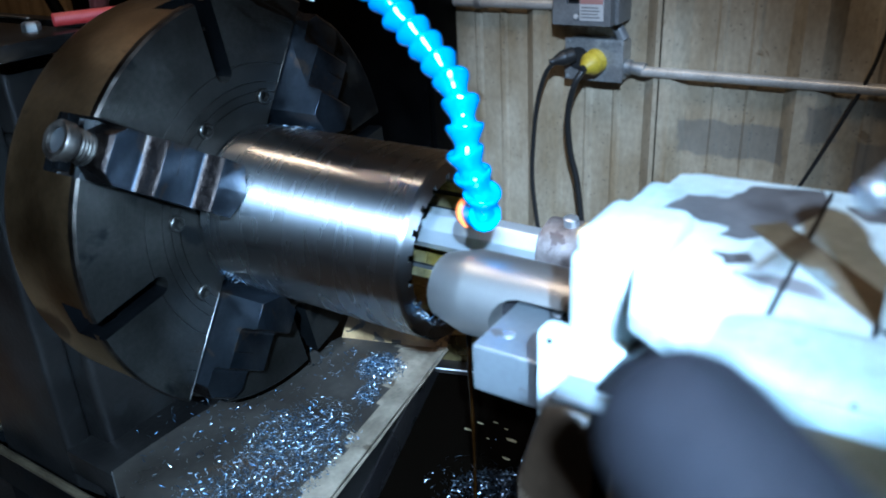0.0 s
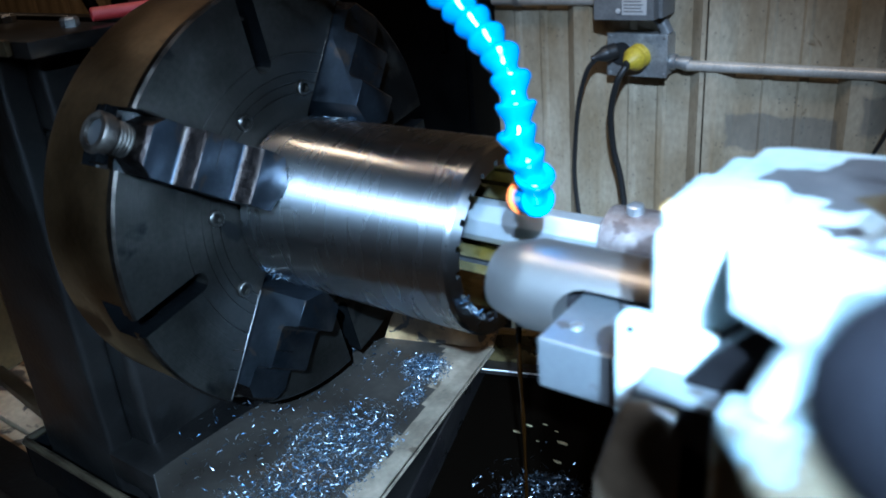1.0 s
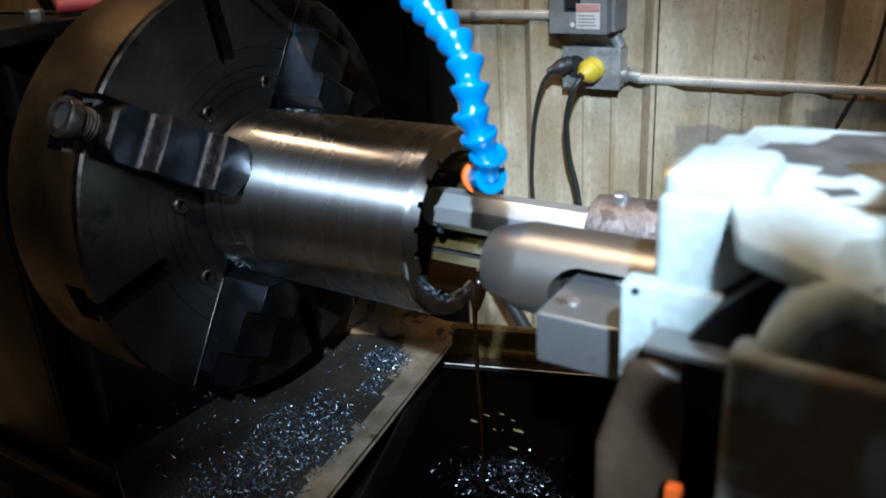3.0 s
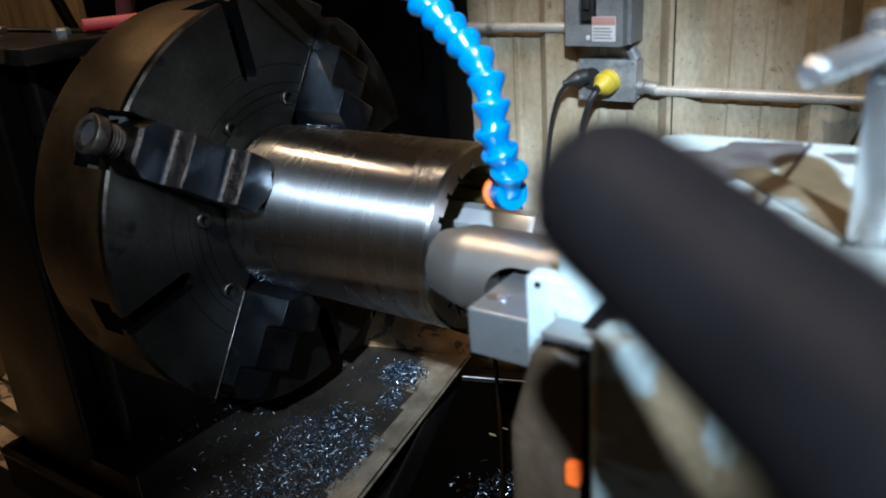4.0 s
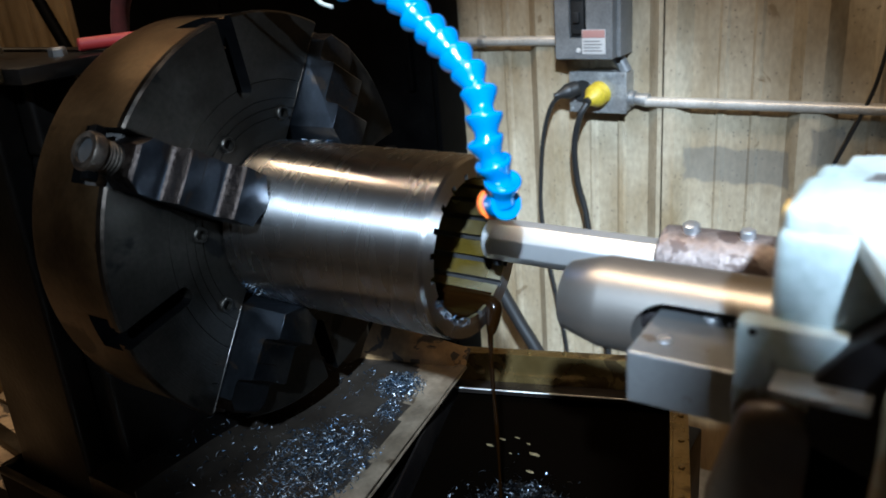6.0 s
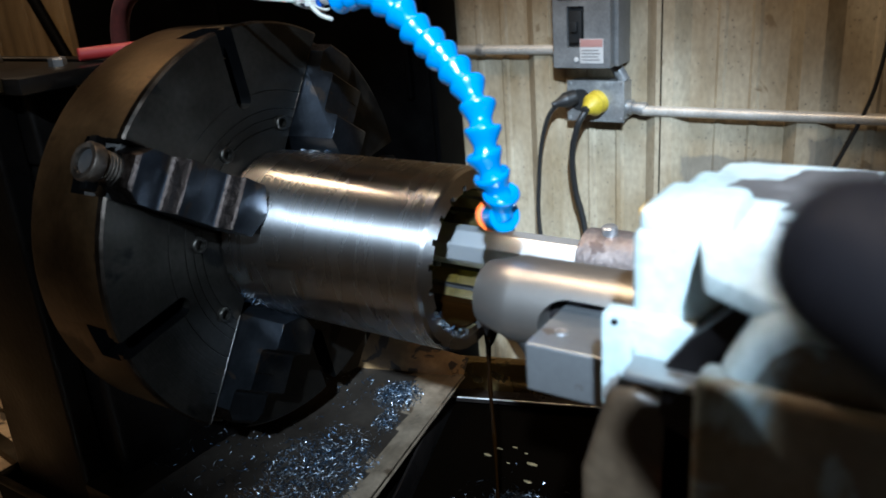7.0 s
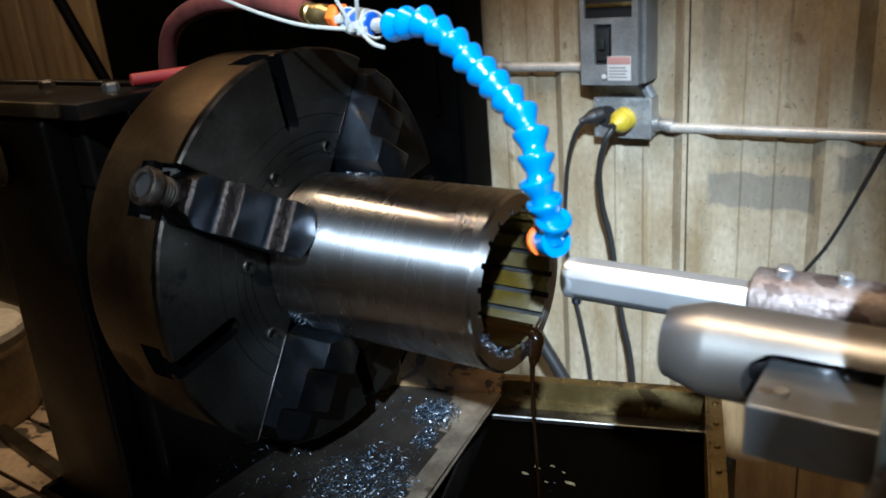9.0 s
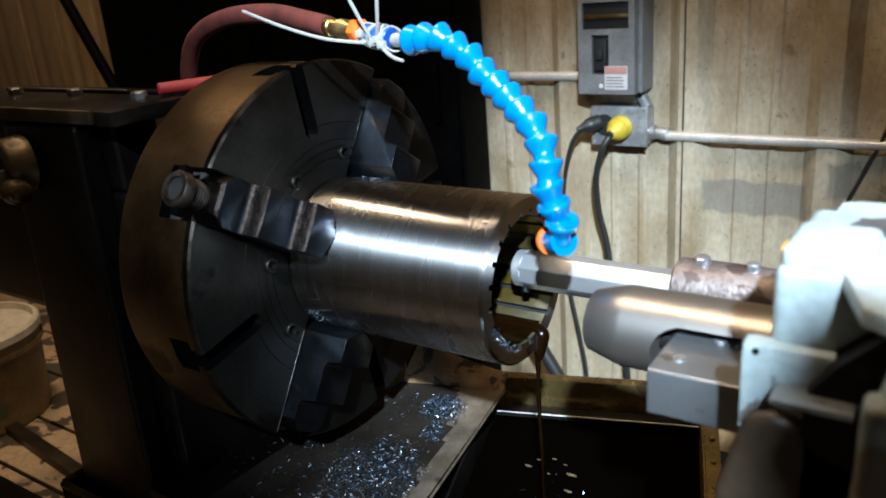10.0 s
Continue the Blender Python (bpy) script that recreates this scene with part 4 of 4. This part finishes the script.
cabinet()
planks = thing("foot_boards", (0.4, 1.18, FLOOR), "brown stained boards standing at the foot of the wall", "boards")
for k in range(4):
    part("board", box((0.075 + 0.205 * k, 1.165, FLOOR), (0.275 + 0.205 * k, 1.187 + 0.004 * (k % 2), -0.765 + 0.012 * (k % 2)), 0.002), PLANK, planks)
rodbar = thing("leaning_rod", (-0.757, 0.5, -0.5), "black iron rod leaning behind the headstock", "rod")
part("shaft", rod((-0.757, 0.5, -0.49), (-1.75, 0.5, 1.20), 0.013), DARK, rodbar)
pole = thing("red_rod", (-0.14, -0.05, 0.174), "short red painted rod lying on the headstock cover", "rod")
part("shaft", rod((-0.155, -0.075, 0.1815), (-0.128, -0.015, 0.1815), 0.0062), plain("red_paint", (0.20, 0.012, 0.010), 0.5), pole)

# ---- electrical fittings on the wall ----
WY = 1.274


def switch_box():
    t = thing("safety_switch", (-0.19, WY, 0.1), "grey enamelled safety switch box with breaker toggle", "switch box")
    body = carve(box((-0.258, 1.176, -0.032), (-0.118, WY + 0.012, 0.33), 0.004), box((-0.222, 1.165, 0.015), (-0.180, 1.19, 0.105), 0), box((-0.245, 1.165, 0.118), (-0.132, 1.188, 0.178), 0))
    part("enclosure", body, GREY, t)
    part("breaker_recess", box((-0.224, 1.186, 0.013), (-0.178, 1.192, 0.107), 0.0005), BLACKHOLE, t)
    b = part("breaker", box((-0.216, 1.176, 0.025), (-0.186, 1.187, 0.095), 0.001), RUBBER, t)
    part("toggle", box((-0.208, 1.166, 0.05), (-0.194, 1.178, 0.072), 0.002), RUBBER, b)
    part("rating_window", box((-0.247, 1.184, 0.116), (-0.130, 1.188, 0.180), 0.0005), BLACKHOLE, t)
    part("rating_bar", box((-0.243, 1.178, 0.142), (-0.134, 1.184, 0.150), 0.001), BRASS, t)
    lab = part("label", box((-0.190, 1.1745, -0.020), (-0.134, 1.1765, 0.034), 0.0003), LABELW, t, "white and red warning label")
    part("label_band", box((-0.189, 1.1738, 0.016), (-0.135, 1.1746, 0.033), 0.0002), LABELR, lab)
    for k in range(4):
        part("label_bar", box((-0.186, 1.1738, -0.014 + 0.007 * k), (-0.142 - 0.004 * (k % 2), 1.1746, -0.011 + 0.007 * k), 0.0001), PRINT, lab)
    part("seal_screw", lathe([(0, 0.006), (0.003, 0.005), (0.004, 0.0001)], (-0.199, 1.1755, -0.012), (0, -1, 0), 12), LABELW, t)
    part("side_flange", box((-0.118, 1.20, -0.03), (-0.108, WY + 0.01, 0.33), 0.002), GREY, t)
    return t


def outlet_box():
    t = thing("outlet_box", (-0.17, WY, -0.115), "galvanised surface outlet box with two plugged cords", "outlet")
    part("box", box((-0.240, 1.222, -0.160), (-0.104, WY + 0.012, -0.070), 0.004), GALV, t)
    part("cover", box((-0.243, 1.217, -0.163), (-0.101, 1.222, -0.067), 0.0015), GALV, t)
    for x, z in ((-0.236, -0.074), (-0.108, -0.074), (-0.108, -0.156), (-0.236, -0.156)):
        part("cover_screw", lathe([(0, 0.004), (0.002, 0.0035), (0.002, 0.0001)], (x, 1.217, z), (0, -1, 0), 10), GALV, t)
    part("receptacle", lathe([(0, 0.026), (0.004, 0.026), (0.004, 0.0001)], (-0.208, 1.217, -0.112), (0, -1, 0), 24), RUBBER, t)
    part("nipple", tube([(-0.14, 1.25, -0.03), (-0.125, 1.25, -0.05), (-0.112, 1.25, -0.072)], 0.014, 12), GREY, t)
    part("connector", lathe([(0, 0.018), (0.012, 0.018), (0.013, 0.014), (0.03, 0.014), (0.031, 0.016), (0.045, 0.016), (0.046, 0.0125)], (-0.104, 1.250, -0.132), (1, 0, -0.1), 20), GALV, t)
    return t


def plug(name, at, direction, radius, material, label):
    t = thing(name, at, label, "plug")
    ribs = [(0, radius * 0.92), (0.004, radius)] + [(0.008 + 0.004 * k, radius * (1.0 if k % 2 else 0.94)) for k in range(4)] + [(0.03, radius * 0.95), (0.042, radius * 0.62), (0.052, radius * 0.42), (0.053, 0.0001)]
    part("plug_body", lathe(ribs, at, direction, 28), material, t)
    part("cord_grip", lathe([(0.045, radius * 0.40), (0.060, radius * 0.34), (0.062, 0.0001)], at, direction, 18), RUBBER, t)
    return t


def cord(name, points, radius, label):
    t = thing(name, points[-1], label, "cable")
    part("sheath", tube(points, radius, 12), RUBBER, t)
    return t


switch_box()
outlet_box()
plug("yellow_plug", (-0.160, 1.216, -0.112), (-0.30, -1.0, -0.28), 0.028, YELLOW, "yellow twist-lock plug in the outlet box")
plug("black_plug", (-0.218, 1.212, -0.104), (-0.8, -0.7, -0.25), 0.019, RUBBER, "small black plug in the outlet box")
cord("hanging_cable", [(-0.246, 1.182, -0.113), (-0.275, 1.18, -0.145), (-0.302, 1.19, -0.22), (-0.318, 1.20, -0.32), (-0.324, 1.205, -0.43), (-0.306, 1.205, -0.57), (-0.262, 1.20, -0.80), (-0.25, 1.19, FLOOR + 0.01)], 0.0055,
     "thin black cord hanging down the wall")
cord("hanging_cable", [(-0.175, 1.165, -0.130), (-0.19, 1.155, -0.16), (-0.212, 1.17, -0.235), (-0.214, 1.19, -0.33), (-0.197, 1.20, -0.42), (-0.172, 1.20, -0.61), (-0.143, 1.20, -0.775), (-0.13, 1.19, FLOOR + 0.01)], 0.0075,
     "thick black cord hanging down the wall")
cord("sloping_hose", [(-0.42, 1.02, -0.40), (-0.36, 1.0, -0.52), (-0.297, 1.0, -0.6315), (-0.2526, 1.0, -0.70), (-0.16, 1.0, -0.85), (-0.05, 0.98, FLOOR + 0.02)], 0.016, "thick black hose sloping down behind the pan")
cord("hanging_wire", [(0.42, 1.24, 0.02), (0.40, 1.24, -0.10), (0.345, 1.245, -0.25), (0.29, 1.245, -0.38), (0.22, 1.245, -0.52), (0.18, 1.245, -0.80), (0.17, 1.24, FLOOR + 0.01)], 0.004, "thin black wire against the wall")
for nm, a, b, lab in (("conduit", (-0.064, 1.245, -0.1385), (2.4, 1.245, -0.1385), "long galvanised conduit run along the wall"),
                      ("conduit", (-0.80, 1.245, 0.0005), (-0.258, 1.245, 0.0005), "short galvanised conduit into the switch box")):
    c = thing(nm, a, lab, "conduit")
    part("pipe", rod(a, b, 0.0117), CONDUIT, c)
    for x in ((0.75, 1.6) if b[0] > 0 else (-0.50,)):
        part("strap", lathe([(0, 0.0125), (0, 0.0145), (0.018, 0.0145), (0.018, 0.0125)], (x, a[1], a[2]), (1, 0, 0), 20, closed=True), GALV, c)


# ---- the moving tool slide ----
def tool_slide():
    """Everything that travels along the bed: cutter bar, holders, painted castings and hand lever."""
    t = thing("tool_slide", (0.7, -0.15, -0.1), "pale painted slide carrying slotting bar, holders and black-gripped lever", "machine slide")
    # cutter bar: faceted bright bar with a cutter in its nose
    y, z = 0.0265, 0.0005
    n, r = 8, 0.0185
    out = [(y + r * math.cos(math.pi / n + 2 * math.pi * k / n), z + r * math.sin(math.pi / n + 2 * math.pi * k / n)) for k in range(n)]
    part("cutter_bar", prism(out, 0.263, 0.43, "x", 0.0012), BAR, t, "bright octagonal slotting bar")
    nose = part("bar_nose", lathe([(0, 0.0135), (0.003, 0.0175), (0.011, 0.0178), (0.012, 0.0168)], (0.254, y, z), (1, 0, 0), 24), BAR, t)
    part("cutter", box((0.256, y + 0.010, z - 0.004), (0.268, y + 0.0335, z + 0.004), 0.0008), JAW, nose, "small square cutting tool")
    part("cutter_screw", lathe([(0, 0.004), (0.004, 0.004), (0.005, 0.003), (0.005, 0.0001)], (0.266, y - 0.006, z - 0.0165), (0, -0.3, -1), 12), JAW, nose)
    # welded holder of the bar
    h = part("bar_holder", lathe([(0, 0.0225), (0.002, 0.0255), (0.04, 0.026), (0.095, 0.0255), (0.13, 0.026)], (0.408, y + 0.002, z + 0.004), (1, 0, 0), 36), WELD, t, "scaly welded bar holder")
    for x, s in ((0.430, 0.0062), (0.47, 0.0055)):
        part("set_screw", lathe([(0, s), (0.006, s), (0.007, s * 0.8), (0.007, 0.0001)], (x, y - 0.001, z + 0.0285), (0, -0.1, 1), 16), CHROME, h)
    bead = [(0.440 + 0.008 * k, y - 0.017 + 0.002 * math.sin(k * 2.1), z - 0.014 + 0.0015 * math.cos(k * 3.3)) for k in range(9)]
    part("weld_bead", tube(bead, lambda u: 0.0045 + 0.0012 * math.sin(u * 40), 10, 4), WELD, h)
    # big round tool sleeve with a cut-out, beside the bar
    sy, sz, sr = -0.083, 0.0160, 0.0305
    sleeve = lathe([(0, 0.012), (0, 0.0225), (0.001, 0.0235), (0.026, sr), (0.030, sr), (0.135, sr), (0.135, 0.012)], (0.381, sy, sz), (1, 0, 0), 56, closed=True)
    cut2 = lathe([(-0.06, 0.0205), (0.045, 0.0205)], (0.455, -0.105, 0.0130), (0, 1, 0), 32)
    part("tool_sleeve", carve(sleeve, box((0.455, -0.15, -0.045), (0.56, -0.060, 0.0335), 0), cut2), SLEEVE, t, "satin steel tool sleeve with rounded cut-out", smooth=30)
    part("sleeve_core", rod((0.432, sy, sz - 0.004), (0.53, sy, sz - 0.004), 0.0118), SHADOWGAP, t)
    # square block under the sleeve
    part("holder_block", box((0.447, -0.155, -0.008), (0.560, -0.082, 0.0245), 0.0021, 3), BLOCK, t, "ground square holder block")
    for x, yy in ((0.462, -0.135), (0.478, -0.098), (0.493, -0.102)):
        part("block_screw", lathe([(0, 0.0045), (0.0015, 0.004), (0.0015, 0.0001)], (x, yy, 0.0243), (0, 0, 1), 14), CHROME, t)
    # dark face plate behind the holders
    part("face_plate", box((0.520, -0.17, -0.10), (0.545, 0.075, 0.060), 0.006, 3), SHADOWGAP, t, "near-black face plate")
    # pale castings
    part("upper_casting", prism([(0.527, 0.074), (0.527, 0.120), (0.98, 0.120), (0.98, 0.106), (0.600, 0.106), (0.578, 0.095), (0.558, 0.074)], -0.195, -0.085, "y", 0.009, 4), MINT, t, "pale mint painted casting")
    part("corner_flange", box((0.515, -0.203, 0.026), (0.560, -0.189, 0.0790), 0.003, 2), MINT, t, "pale painted corner flange")
    part("flange_hole", lathe([(0, 0.0018), (0.0009, 0.0018), (0.0009, 0.0001)], (0.5225, -0.2032, 0.0755), (0, -1, 0), 14), SHADOWGAP, t)
    # shaped and coloured as the diagonal shadow under the casting, plus the recess
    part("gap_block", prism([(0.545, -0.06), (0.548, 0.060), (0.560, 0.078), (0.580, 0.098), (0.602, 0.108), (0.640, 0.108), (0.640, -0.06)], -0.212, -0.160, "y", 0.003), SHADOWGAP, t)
    part("gap_rib", box((0.534, -0.2245, 0.058), (0.572, -0.205, 0.0615), 0.001), BLOCK, t)
    lug = part("front_lug", box((0.529, -0.192, 0.112), (0.571, -0.144, 0.1305), 0.007, 4), MINT, t, "rounded painted lug with browned edge")
    part("lug_stain", box((0.5280, -0.186, 0.1205), (0.5315, -0.174, 0.1275), 0.001), AMBER, lug)
    part("lug_stain", box((0.5282, -0.172, 0.1165), (0.5314, -0.158, 0.1265), 0.001), RUST, lug)
    part("top_plate", prism([(0.538, -0.130), (0.541, -0.074), (0.552, -0.069), (0.98, -0.064), (0.98, -0.265), (0.62, -0.265), (0.572, -0.235)], 0.112, 0.1215, "z", 0.002, 2), TOPMINT, t, "pale top plate with badly chipped paint", smooth=30)
    for x in (0.620, 0.656, 0.76):
        part("plate_seam", box((x - 0.0010, -0.262, 0.1210), (x + 0.0010, -0.074, 0.1223), 0.0002), SHADOWGAP, t)
    # bare patches with ragged edges, where the paint has come away
    for corners, seed in (([(0.547, -0.132), (0.556, -0.106), (0.575, -0.101), (0.583, -0.079), (0.617, -0.072), (0.621, -0.098), (0.607, -0.138), (0.594, -0.150), (0.583, -0.150), (0.586, -0.139), (0.570, -0.136)], 3),
                          ([(0.628, -0.090), (0.652, -0.082), (0.690, -0.086), (0.700, -0.100), (0.660, -0.108), (0.640, -0.104)], 8), ([(0.586, -0.168), (0.600, -0.164), (0.606, -0.172), (0.594, -0.178)], 12)):
        flake = []
        for k, p in enumerate(corners):
            q = corners[(k + 1) % len(corners)]
            for m in range(7):
                x, y = p[0] + (q[0] - p[0]) * m / 7, p[1] + (q[1] - p[1]) * m / 7
                flake.append((x + 0.0024 * noise.noise(Vector((x * 130, y * 130, seed))), y + 0.0024 * noise.noise(Vector((x * 130, y * 130, seed + 5)))))
        part("bare_patch", prism(flake, 0.1208, 0.1219, "z"), BARE, t, "dark primer where paint has flaked")
    strip = box((0.0, -0.009, 0.1212), (0.105, 0.009, 0.1224), 0.0004)
    bmesh.ops.transform(strip, matrix=Matrix.Translation((0.600, -0.128, 0)) @ Matrix.Rotation(radians(-49), 4, "Z"), verts=strip.verts)
    part("oil_track", strip, TAN, t, "brown oil-soaked strip across the plate")
    # rounded near housing
    arc = [(0.577, -0.13), (0.5755, 0.0), (0.576, 0.040), (0.579, 0.070), (0.585, 0.094), (0.594, 0.111), (0.606, 0.122), (0.622, 0.126), (0.98, 0.126), (0.98, -0.13)]
    house = part("rounded_housing", prism(arc, -0.262, -0.215, "y", 0.012, 5), MINT, t, "rounded pale painted housing, coloured browned and shaded low down", smooth=50)
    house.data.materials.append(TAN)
    # below this height browning and the lever's cast shadow share one colour
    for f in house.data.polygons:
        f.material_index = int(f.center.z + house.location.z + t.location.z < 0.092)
    # skirt reaches up to the shadow line; shade and browning are in its colour
    part("housing_skirt", box((0.5775, -0.267, -0.2), (0.98, -0.250, 0.092), 0.005, 3), TAN, t, "browned lower skirt with cast shadow in its colour")
    leg = [(0.520, 0.040), (0.535, 0.046), (0.60, 0.02), (0.60, -0.16), (0.520, -0.16), (0.505, -0.10), (0.506, -0.01)]
    part("lower_leg", prism(leg, -0.212, -0.170, "y", 0.010, 4), LEG, t, "browned rounded lower casting", smooth=50)
    part("red_dab", box((0.5475, -0.2285, -0.020), (0.555, -0.2215, -0.007), 0.002), ORANGE, t, "dab of orange-red paint")
    part("carriage", box((0.56, -0.28, -0.375), (1.05, 0.42, -0.10), 0.012, 3), HEAD, t, "dark oily carriage casting")
    # clamp post with its cross handle
    post = part("clamp_post", lathe([(0, 0.0105), (0.062, 0.0105), (0.063, 0.0095), (0.066, 0.0095), (0.067, 0.0135), (0.082, 0.0135), (0.084, 0.012), (0.084, 0.0001)], (0.667, -0.205, 0.1215), (0, 0, 1), 32), CHROME, t, "plated clamp post")
    part("cross_handle", lathe([(0, 0.0030), (0.0015, 0.0044), (0.04, 0.0048), (0.085, 0.0048)], (0.650, -0.278, 0.1975), (0.017, 0.075, 0.0), 20), CHROME, post, "plated cross handle")
    # hand lever with a thick black grip
    tip, way = Vector((0.640, -0.395, 0.1958)), Vector((0.776, -0.616, -0.140)).normalized()
    grip = [(0.0, 0.0001), (0.0004, 0.005), (0.0023, 0.0092), (0.0053, 0.0122), (0.010, 0.0141), (0.016, 0.0147), (0.14, 0.0142), (0.15, 0.0135), (0.152, 0.008)]
    g = part("hand_lever", lathe([(0.10, 0.007), (0.30, 0.007)], tip - way * 0.015, way, 20), CHROME, t, "steel hand lever")
    part("grip", lathe(grip, tip - way * 0.015, way, 40), GRIP, g, "thick smooth black rubber grip")
    return t


SLIDE = tool_slide()


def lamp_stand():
    """Unseen floor stand behind the camera, added in place of a hand-held torch; its hooded cold-white lamp head
    swivels and points along its own -z.
    """
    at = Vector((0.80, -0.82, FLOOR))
    t = thing("lamp_stand", at, "black floor stand with a swivelling hooded lamp, added and unseen", "work lamp")
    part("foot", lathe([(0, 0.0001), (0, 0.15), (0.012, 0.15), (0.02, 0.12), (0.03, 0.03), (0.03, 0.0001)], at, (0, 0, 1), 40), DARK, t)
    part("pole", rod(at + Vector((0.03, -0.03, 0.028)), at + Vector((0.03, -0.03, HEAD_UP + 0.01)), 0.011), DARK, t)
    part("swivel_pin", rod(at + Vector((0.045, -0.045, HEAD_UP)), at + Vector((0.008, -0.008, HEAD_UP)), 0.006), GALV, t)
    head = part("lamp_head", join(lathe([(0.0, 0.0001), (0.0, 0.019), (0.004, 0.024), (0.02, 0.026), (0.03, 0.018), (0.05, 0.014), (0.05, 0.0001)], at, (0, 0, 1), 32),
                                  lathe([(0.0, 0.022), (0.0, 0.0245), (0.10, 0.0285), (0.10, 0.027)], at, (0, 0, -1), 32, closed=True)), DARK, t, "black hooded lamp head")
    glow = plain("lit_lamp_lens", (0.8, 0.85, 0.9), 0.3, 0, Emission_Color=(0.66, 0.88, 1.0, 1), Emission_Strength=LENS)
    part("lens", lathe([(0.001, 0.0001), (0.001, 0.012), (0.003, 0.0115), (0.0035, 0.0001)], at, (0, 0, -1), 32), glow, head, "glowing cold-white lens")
    return head


# added lamp for the light that moves at the start; no stand is known
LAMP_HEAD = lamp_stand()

# ---- back wall: ribbed sheet metal and boards ----
def ribbed_sheet(ribs=3, tall=3.35):
    """One sheet of ribbed cladding, 0.305 m from rib to rib, from rib top to rib top, face towards -y; it laps the last sheet."""
    prof = [(-0.006, 0.0290), (0.020, 0.0280), (0.050, 0)]
    for k in range(ribs):
        c = 0.305 * k
        prof += [(c + 0.105, 0), (c + 0.111, 0.004), (c + 0.122, 0.004), (c + 0.128, 0), (c + 0.177, 0), (c + 0.183, 0.004), (c + 0.194, 0.004), (c + 0.200, 0), (c + 0.255, 0), (c + 0.285, 0.028)]
        if k < ribs - 1:
            prof += [(c + 0.325, 0.028), (c + 0.355, 0)]
    prof += [(0.305 * ribs - 0.001, 0.0262)]
    bm = bmesh.new()
    front = [[bm.verts.new((x, -y, zz)) for x, y in prof] for zz in (0, tall)]
    back = [[bm.verts.new((x, -y + 0.0012, zz)) for x, y in prof] for zz in (0, tall)]
    for a, b in (front, back[::-1]):
        for k in range(len(prof) - 1):
            bm.faces.new((a[k], a[k + 1], b[k + 1], b[k]))
    for k in (0, -1):
        bm.faces.new((front[0][k], front[1][k], back[1][k], back[0][k]))
    return bm


wall = thing("wall_north", (0, WY, FLOOR), "ribbed sheet-metal wall with dirty chipped cream paint", "wall", kind="structure")
part("backing", box((-4, WY + 0.012, FLOOR), (3.4, WY + 0.12, 2.3), 0), DRYWALL, wall, smooth=0)
first = None
for k in range(5):
    x0 = -0.017 - 0.915
    if first is None:
        bm = ribbed_sheet()
        bmesh.ops.translate(bm, verts=bm.verts, vec=(x0, WY, FLOOR))
        first = part("panel", bm, WALL, wall, smooth=0)
    else:
        ob = first.copy()
        ob.location = (0.915 * k, 0, 0)
        scene.collection.objects.link(ob)
for x in (-0.017, 0.898):
    part("lap_seam", box((x - 0.0092, WY - 0.0296, FLOOR), (x - 0.0056, WY - 0.0255, 2.29), 0), BROWNED, wall, "dark strip along the lap between sheets", smooth=0)
plank = None
for k in range(13):
    if plank is None:
        plank = part("board", box((-3.98, WY - 0.02, FLOOR), (-3.745, WY + 0.011, 2.29), 0.003), PLANK, wall)
    else:
        ob = plank.copy()
        ob.location = (0.245 * k, 0.003 * (k % 2), 0)
        scene.collection.objects.link(ob)

# ---- what moves ----
TRAVEL = [
    (0.0, -0.1145), (0.2, -0.1264), (0.4, -0.1395), (0.6, -0.1535), (0.7, -0.1544), (0.8, -0.1409), (0.9, -0.1230), (1.0, -0.1084), (1.2, -0.0831), (1.4, -0.0493),
    (1.6, -0.0134), (1.75, 0.0045), (1.85, 0.0050), (2.0, -0.0108), (2.2, -0.0240), (2.7, -0.0570), (3.3, -0.0953), (3.5, -0.1049), (3.8, -0.1238), (4.0, -0.1400), (4.2, -0.1552), (4.3, -0.1531),
    (4.5, -0.1314), (4.7, -0.1000), (5.0, -0.0535), (5.2, -0.0252), (5.35, -0.0045), (5.45, 0.0010), (5.55, -0.0020), (5.7, -0.0142), (6.2, -0.0455), (6.8, -0.0824), (7.0, -0.0956), (7.2, -0.1095),
    (7.5, -0.1272), (7.7, -0.1399), (7.9, -0.1505), (8.0, -0.1480), (8.2, -0.1212), (8.5, -0.0752), (8.8, -0.0291), (9.0, 0.0005), (9.1, 0.0050), (9.2, 0.0010), (9.5, -0.0263), (10.0, -0.0560),
]


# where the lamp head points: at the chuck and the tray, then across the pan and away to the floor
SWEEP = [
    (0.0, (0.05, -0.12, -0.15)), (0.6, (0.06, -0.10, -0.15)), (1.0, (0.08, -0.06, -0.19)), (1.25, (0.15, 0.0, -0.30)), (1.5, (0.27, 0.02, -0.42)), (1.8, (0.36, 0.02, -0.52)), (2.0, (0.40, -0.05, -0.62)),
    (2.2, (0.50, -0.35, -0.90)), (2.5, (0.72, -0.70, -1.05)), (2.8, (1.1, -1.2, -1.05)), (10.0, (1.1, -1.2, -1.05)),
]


def motions():
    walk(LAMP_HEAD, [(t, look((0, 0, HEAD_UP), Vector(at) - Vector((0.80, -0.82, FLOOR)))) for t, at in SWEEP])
    walk(SLIDE, [(t, pose(0.7 + s, -0.15, -0.1)) for t, s in TRAVEL])


motions()
